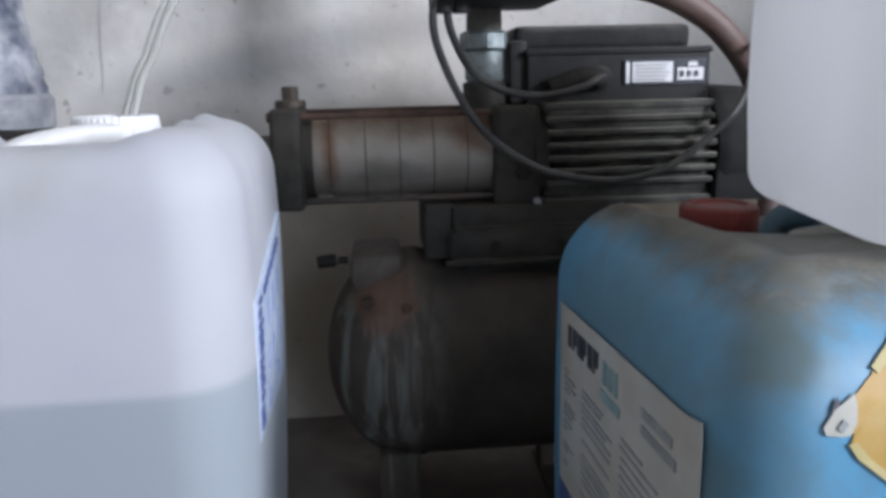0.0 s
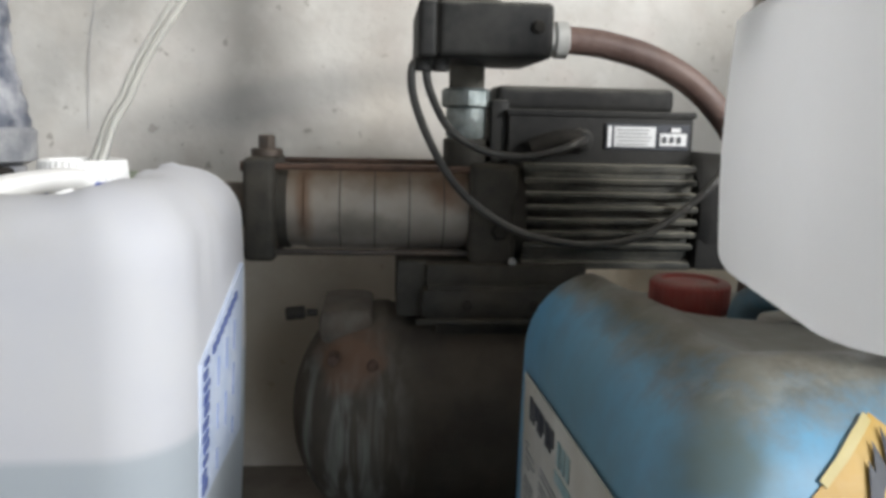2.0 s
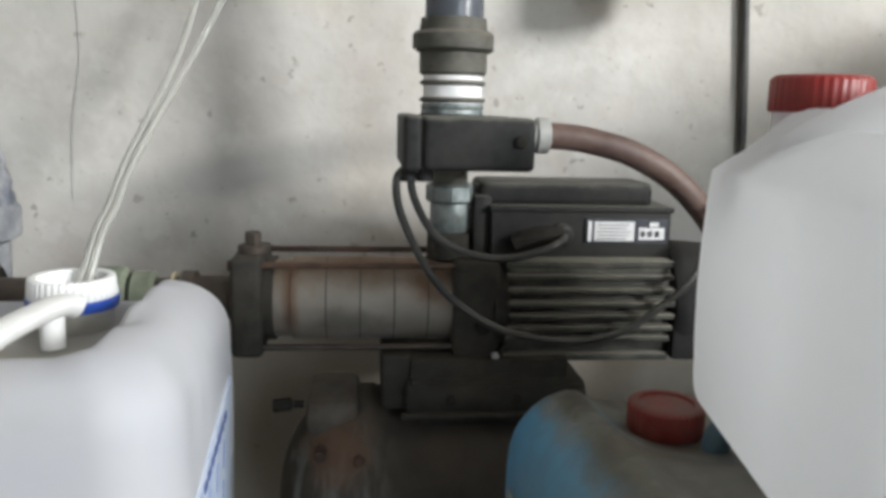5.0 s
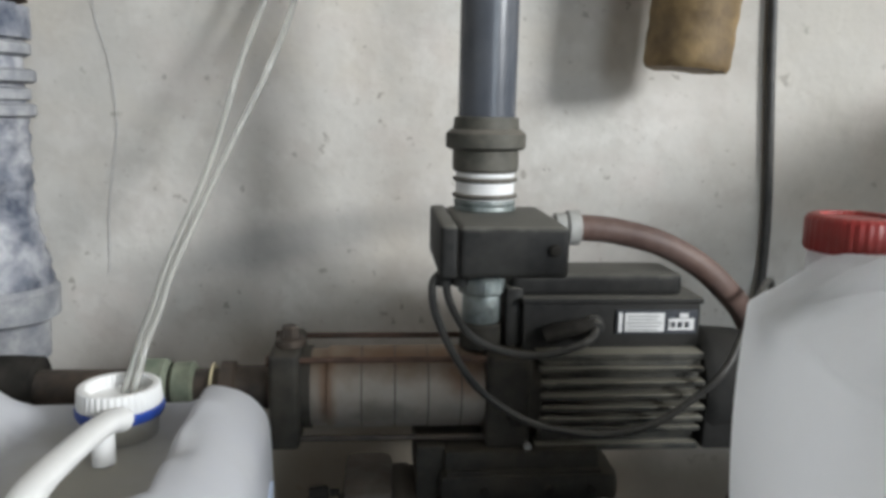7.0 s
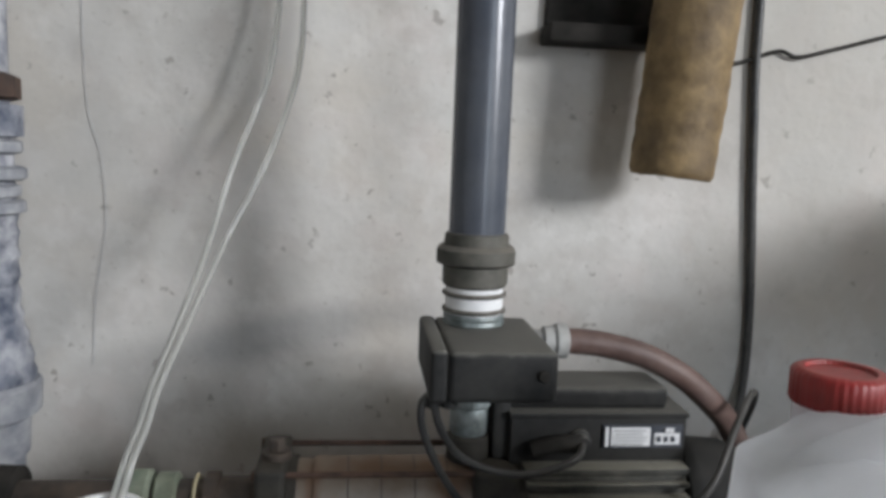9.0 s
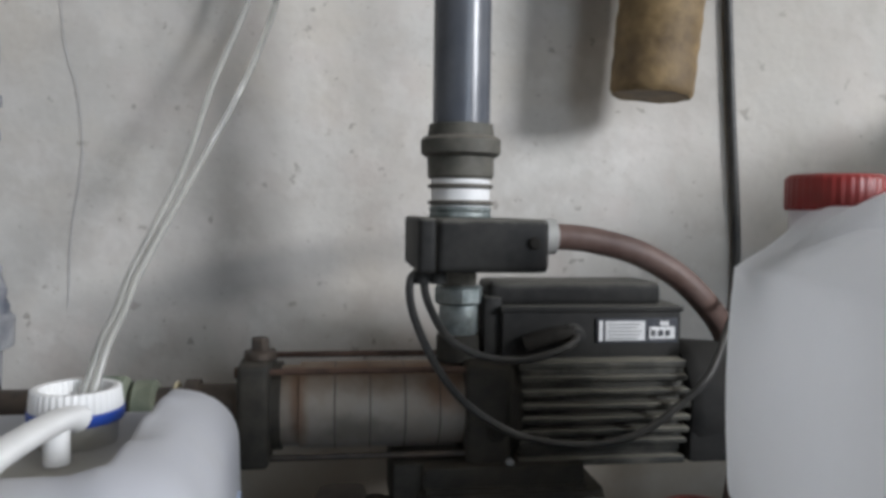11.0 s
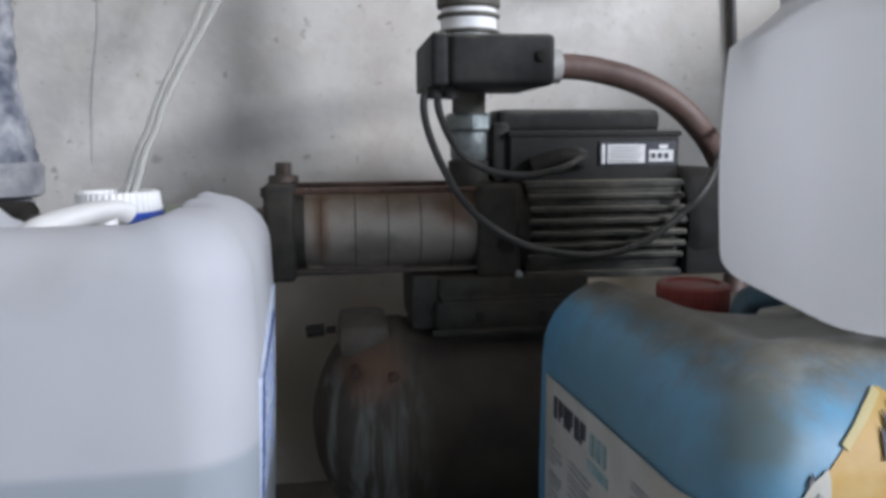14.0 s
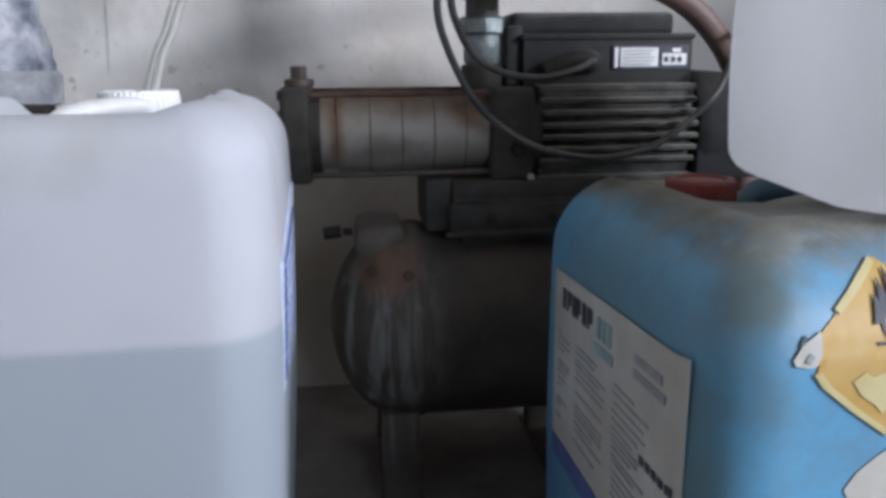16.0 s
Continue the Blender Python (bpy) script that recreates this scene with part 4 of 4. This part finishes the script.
def on_side(d, out):
    """A point on the can's side, d metres along it from the back of the label, round the front corner."""
    straight = 0.77 - (LY0 + LR)
    if d <= straight:
        return LX0 - 0.0022 - out, 0.77 - d
    a = (d - straight) / LR
    return LX0 + LR - (LR + 0.0022 + out) * math.cos(a), LY0 + LR - (LR + 0.0022 + out) * math.sin(a)


def sticker(d0, d1, z0, z1, out, steps=16):
    """A sheet on the can's side between two places along it; the whole label lies a little askew."""
    bm = bmesh.new()
    rows = []
    for k in range(steps + 1):
        d = d0 + (d1 - d0) * k / steps
        (x, y), (xi, yi) = on_side(d, out), on_side(d, out - 0.0009)
        lift = -0.0105 + 0.06 * d
        rows.append([bm.verts.new(p) for p in ((x, y, z0 + lift), (x, y, z1 + lift), (xi, yi, z1 + lift), (xi, yi, z0 + lift))])
    for a, b in zip(rows, rows[1:]):
        for k in range(4):
            bm.faces.new((a[k], a[(k + 1) % 4], b[(k + 1) % 4], b[k]))
    bm.faces.new(rows[0])
    bm.faces.new(rows[-1][::-1])
    return bm


side = part("paper_label", sticker(0.0, 0.278, 0.165, 0.328, 0.001, 24), PAPER, blue, "soiled white paper label with dark print")
for k in range(6):
    d = 0.028 + 0.0145 * k
    part("print_bar", sticker(d, d + 0.0028, 0.297, 0.3155, 0.002, 1), INK, side)
    part("print_bar", sticker(d + 0.0046, d + 0.0085 + 0.0015 * (k % 3), 0.297 + 0.006 * (k % 2), 0.3155, 0.002, 2), INK, side)
for k in range(3):
    part("print_bar", sticker(0.124 + 0.0125 * k, 0.132 + 0.0125 * k, 0.297, 0.314, 0.002, 2), INKTEAL, side)
part("print_bar", sticker(0.120, 0.162, 0.284, 0.292, 0.002, 4), INKTEAL, side)
part("print_bar", sticker(0.205, 0.252, 0.303, 0.309, 0.002, 8), INKGREY, side)
part("print_bar", sticker(0.205, 0.258, 0.292, 0.298, 0.002, 8), INKGREY, side)
rng = random.Random(11)
for col, (d0, d1) in enumerate(((0.014, 0.055), (0.070, 0.150), (0.165, 0.235))):
    z = 0.272
    while z > 0.178:
        if rng.random() < 0.8:
            part("print_bar", sticker(d0 + rng.uniform(0, 0.004), d1 - rng.uniform(0.0, 0.03), z, z + 0.0018, 0.002, 4), INKGREY, side)
        z -= rng.uniform(0.0045, 0.0075)
for k in range(5):
    part("print_bar", sticker(0.222 + 0.0105 * k, 0.229 + 0.0105 * k, 0.236, 0.242, 0.002, 2), INK, side)
part("label_band", sticker(0.0, 0.13, 0.143, 0.163, 0.001, 6), INKBLUE, side)
FY = BY - BD / 2 - 0.0021


skin = can_body(BX, BY, 0.0, BW, BD, BTOP, 0.048, 0.084, 0.03, top_blue, bulge=0.002)
bmesh.ops.recalc_face_normals(skin, faces=skin.faces[:])
skin.normal_update()
SKIN = BVHTree.FromBMesh(skin)
skin.free()


def wrapped(points, lift, thick=0.0006):
    """A thin sheet from an outline in x and z, laid on the can's front and shoulder, lift metres above it."""
    bm = bmesh.new()
    bm.faces.new([bm.verts.new((x, 0, z)) for x, z in points])
    bmesh.ops.triangulate(bm, faces=bm.faces[:])
    for _ in range(4):
        long = [e for e in bm.edges if e.calc_length() > 0.007]
        if long:
            bmesh.ops.subdivide_edges(bm, edges=long, cuts=1)
            bmesh.ops.triangulate(bm, faces=bm.faces[:])
    sheet = bmesh.new()
    outer, inner = {}, {}
    for v in bm.verts:
        at, normal = SKIN.ray_cast(Vector((v.co.x + 1e-5, -1, v.co.z + 1e-5)), Vector((0, 1, 0)))[:2]
        if at is None:
            at, normal = SKIN.find_nearest(Vector((v.co.x, FY, v.co.z)))[:2]
        if normal.dot(at - Vector((BX, BY, 0.2))) < 0:
            normal = -normal
        outer[v], inner[v] = sheet.verts.new(at + normal * (lift + thick)), sheet.verts.new(at + normal * lift)
    for f in bm.faces:
        sheet.faces.new([outer[v] for v in f.verts])
        sheet.faces.new([inner[v] for v in reversed(f.verts)])
    for e in bm.edges:
        if e.is_boundary:
            p, q = e.verts
            sheet.faces.new((outer[p], outer[q], inner[q], inner[p]))
    bm.free()
    bmesh.ops.recalc_face_normals(sheet, faces=sheet.faces[:])
    return sheet


DX, DZ, DW, DH = 0.2015, 0.343, 0.062, 0.0485
torn = [(-0.044, 0.0115), (-0.047, 0.0085), (-0.045, 0.004), (-0.048, 0.001), (-0.044, -0.005), (-0.046, -0.0105)]
diamond = part("hazard_label", wrapped([(DX, DZ + DH)] + [(DX - 0.013, DZ + 0.038), (DX - 0.030, DZ + 0.0245)] + [(DX + u, DZ + w) for u, w in torn] + [(DX, DZ - DH), (DX + DW, DZ)], 0.0004), YELLOW, blue, "torn yellow hazard diamond label")
part("torn_edge", wrapped([(DX + u, DZ + w) for u, w in ((-0.043, 0.014), (-0.050, 0.0095), (-0.053, 0.008), (-0.0595, -0.0005), (-0.058, -0.004), (-0.053, -0.0015), (-0.050, -0.005), (-0.046, -0.0045), (-0.043, 0.001), (-0.0425, 0.008))], 0.0012), PAPER, diamond, "torn white paper edge")
part("torn_edge", wrapped([(DX + u, DZ + w) for u, w in ((-0.047, -0.009), (-0.043, -0.008), (-0.036, -0.0165), (-0.018, -0.031), (-0.001, -0.0435), (-0.001, -0.0475), (-0.022, -0.0325), (-0.042, -0.0165))], 0.0012), PALEYELLOW, diamond, "pale yellow label border")
part("border", wrapped([(DX + u, DZ + w) for u, w in ((-0.033, 0.0245), (-0.030, 0.0215), (-0.011, 0.0375), (-0.001, 0.0455), (-0.003, 0.0485), (-0.013, 0.0415))], 0.0012), PALEYELLOW, diamond, "pale yellowed border")
part("torn_print", wrapped([(DX + u, DZ + w) for u, w in ((-0.0505, 0.010), (-0.053, 0.0075), (-0.0555, 0.006), (-0.0545, 0.009), (-0.052, 0.0125))], 0.0012), INK, diamond)
part("torn_print", wrapped([(DX + u, DZ + w) for u, w in ((-0.050, 0.003), (-0.0475, 0.001), (-0.0505, -0.003), (-0.053, -0.001))], 0.0021), INKGREY, diamond)
part("worn_patch", wrapped([(DX + u, DZ + w) for u, w in ((-0.024, -0.014), (-0.017, -0.009), (-0.013, -0.012), (-0.006, -0.010), (0.003, -0.014), (0.012, -0.013), (0.006, -0.024), (0.001, -0.029), (-0.005, -0.034), (-0.010, -0.028), (-0.018, -0.023))], 0.0012), PALEYELLOW, diamond, "worn pale patch")
RX, RZ = DX + 0.0045, DZ + 0.0165
for k in range(20):
    a0, a1 = 2 * math.pi * k / 20, 2 * math.pi * (k + 1.02) / 20
    part("pictogram_ring", wrapped([(RX + r * math.cos(a), RZ + r * math.sin(a)) for r, a in ((0.0085, a0), (0.0115, a0), (0.0115, a1), (0.0085, a1))], 0.0012), INK, diamond)
for u, w, h in ((-0.012, 0.004, 0.011), (-0.008, 0.009, 0.013), (-0.002, 0.011, 0.016), (0.005, 0.0105, 0.012), (0.010, 0.007, 0.011)):
    part("pictogram_flame", wrapped([(RX + u - 0.0035, RZ + w - 0.005), (RX + u + 0.0035, RZ + w - 0.002), (RX + u + 0.002, RZ + w + h * 0.4), (RX + u - 0.001, RZ + w + h), (RX + u - 0.0025, RZ + w + h * 0.35)], 0.0021), INK, diamond)
part("pictogram_line", wrapped([(RX - 0.0145, RZ - 0.0115), (RX + 0.0145, RZ - 0.0115), (RX + 0.0145, RZ - 0.0095), (RX - 0.0145, RZ - 0.0095)], 0.0012), INK, diamond)
part("hazard_label", wrapped([(DX + 0.012, DZ - 0.05), (DX - 0.004, DZ - 0.060), (DX - 0.016, DZ - 0.070), (DX - 0.0225, DZ - 0.080), (DX - 0.018, DZ - 0.088), (DX + 0.012, DZ - 0.122), (DX + 0.06, DZ - 0.085)], 0.0004), PAPER, blue, "soiled white diamond label")

# ---- small white can standing on the blue one ----
WX, WY, WZ = 0.345, 0.602, 0.4105


def top_small(u, v):
    # a cone rises to the neck
    cone = math.exp(-(((u + 0.066) / 0.045) ** 2 + ((v - 0.088) / 0.045) ** 2) ** 2)
    return 0.020 * cone


small = thing("white_canister", (WX, WY, WZ), "milky white plastic canister with red cap standing on blue can", "canister")
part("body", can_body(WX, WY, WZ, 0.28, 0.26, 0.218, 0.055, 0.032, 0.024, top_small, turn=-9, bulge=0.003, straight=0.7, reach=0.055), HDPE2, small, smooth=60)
part("cap", ribbed_cap(0.293, 0.700, 0.640, 0.034, 0.026), REDPL, small, "red ribbed screw cap")
part("neck", rod((0.293, 0.700, 0.612), (0.293, 0.700, 0.644), 0.031, 32), HDPE2, small)
bm = sweep([(0.236, 0.655, 0.585), (0.255, 0.648, 0.609), (0.280, 0.635, 0.628), (0.308, 0.62, 0.643), (0.34, 0.602, 0.655), (0.375, 0.588, 0.660), (0.405, 0.577, 0.650), (0.418, 0.572, 0.61)], 0.020, 20, 8)
part("handle", bm, HDPE2, small)
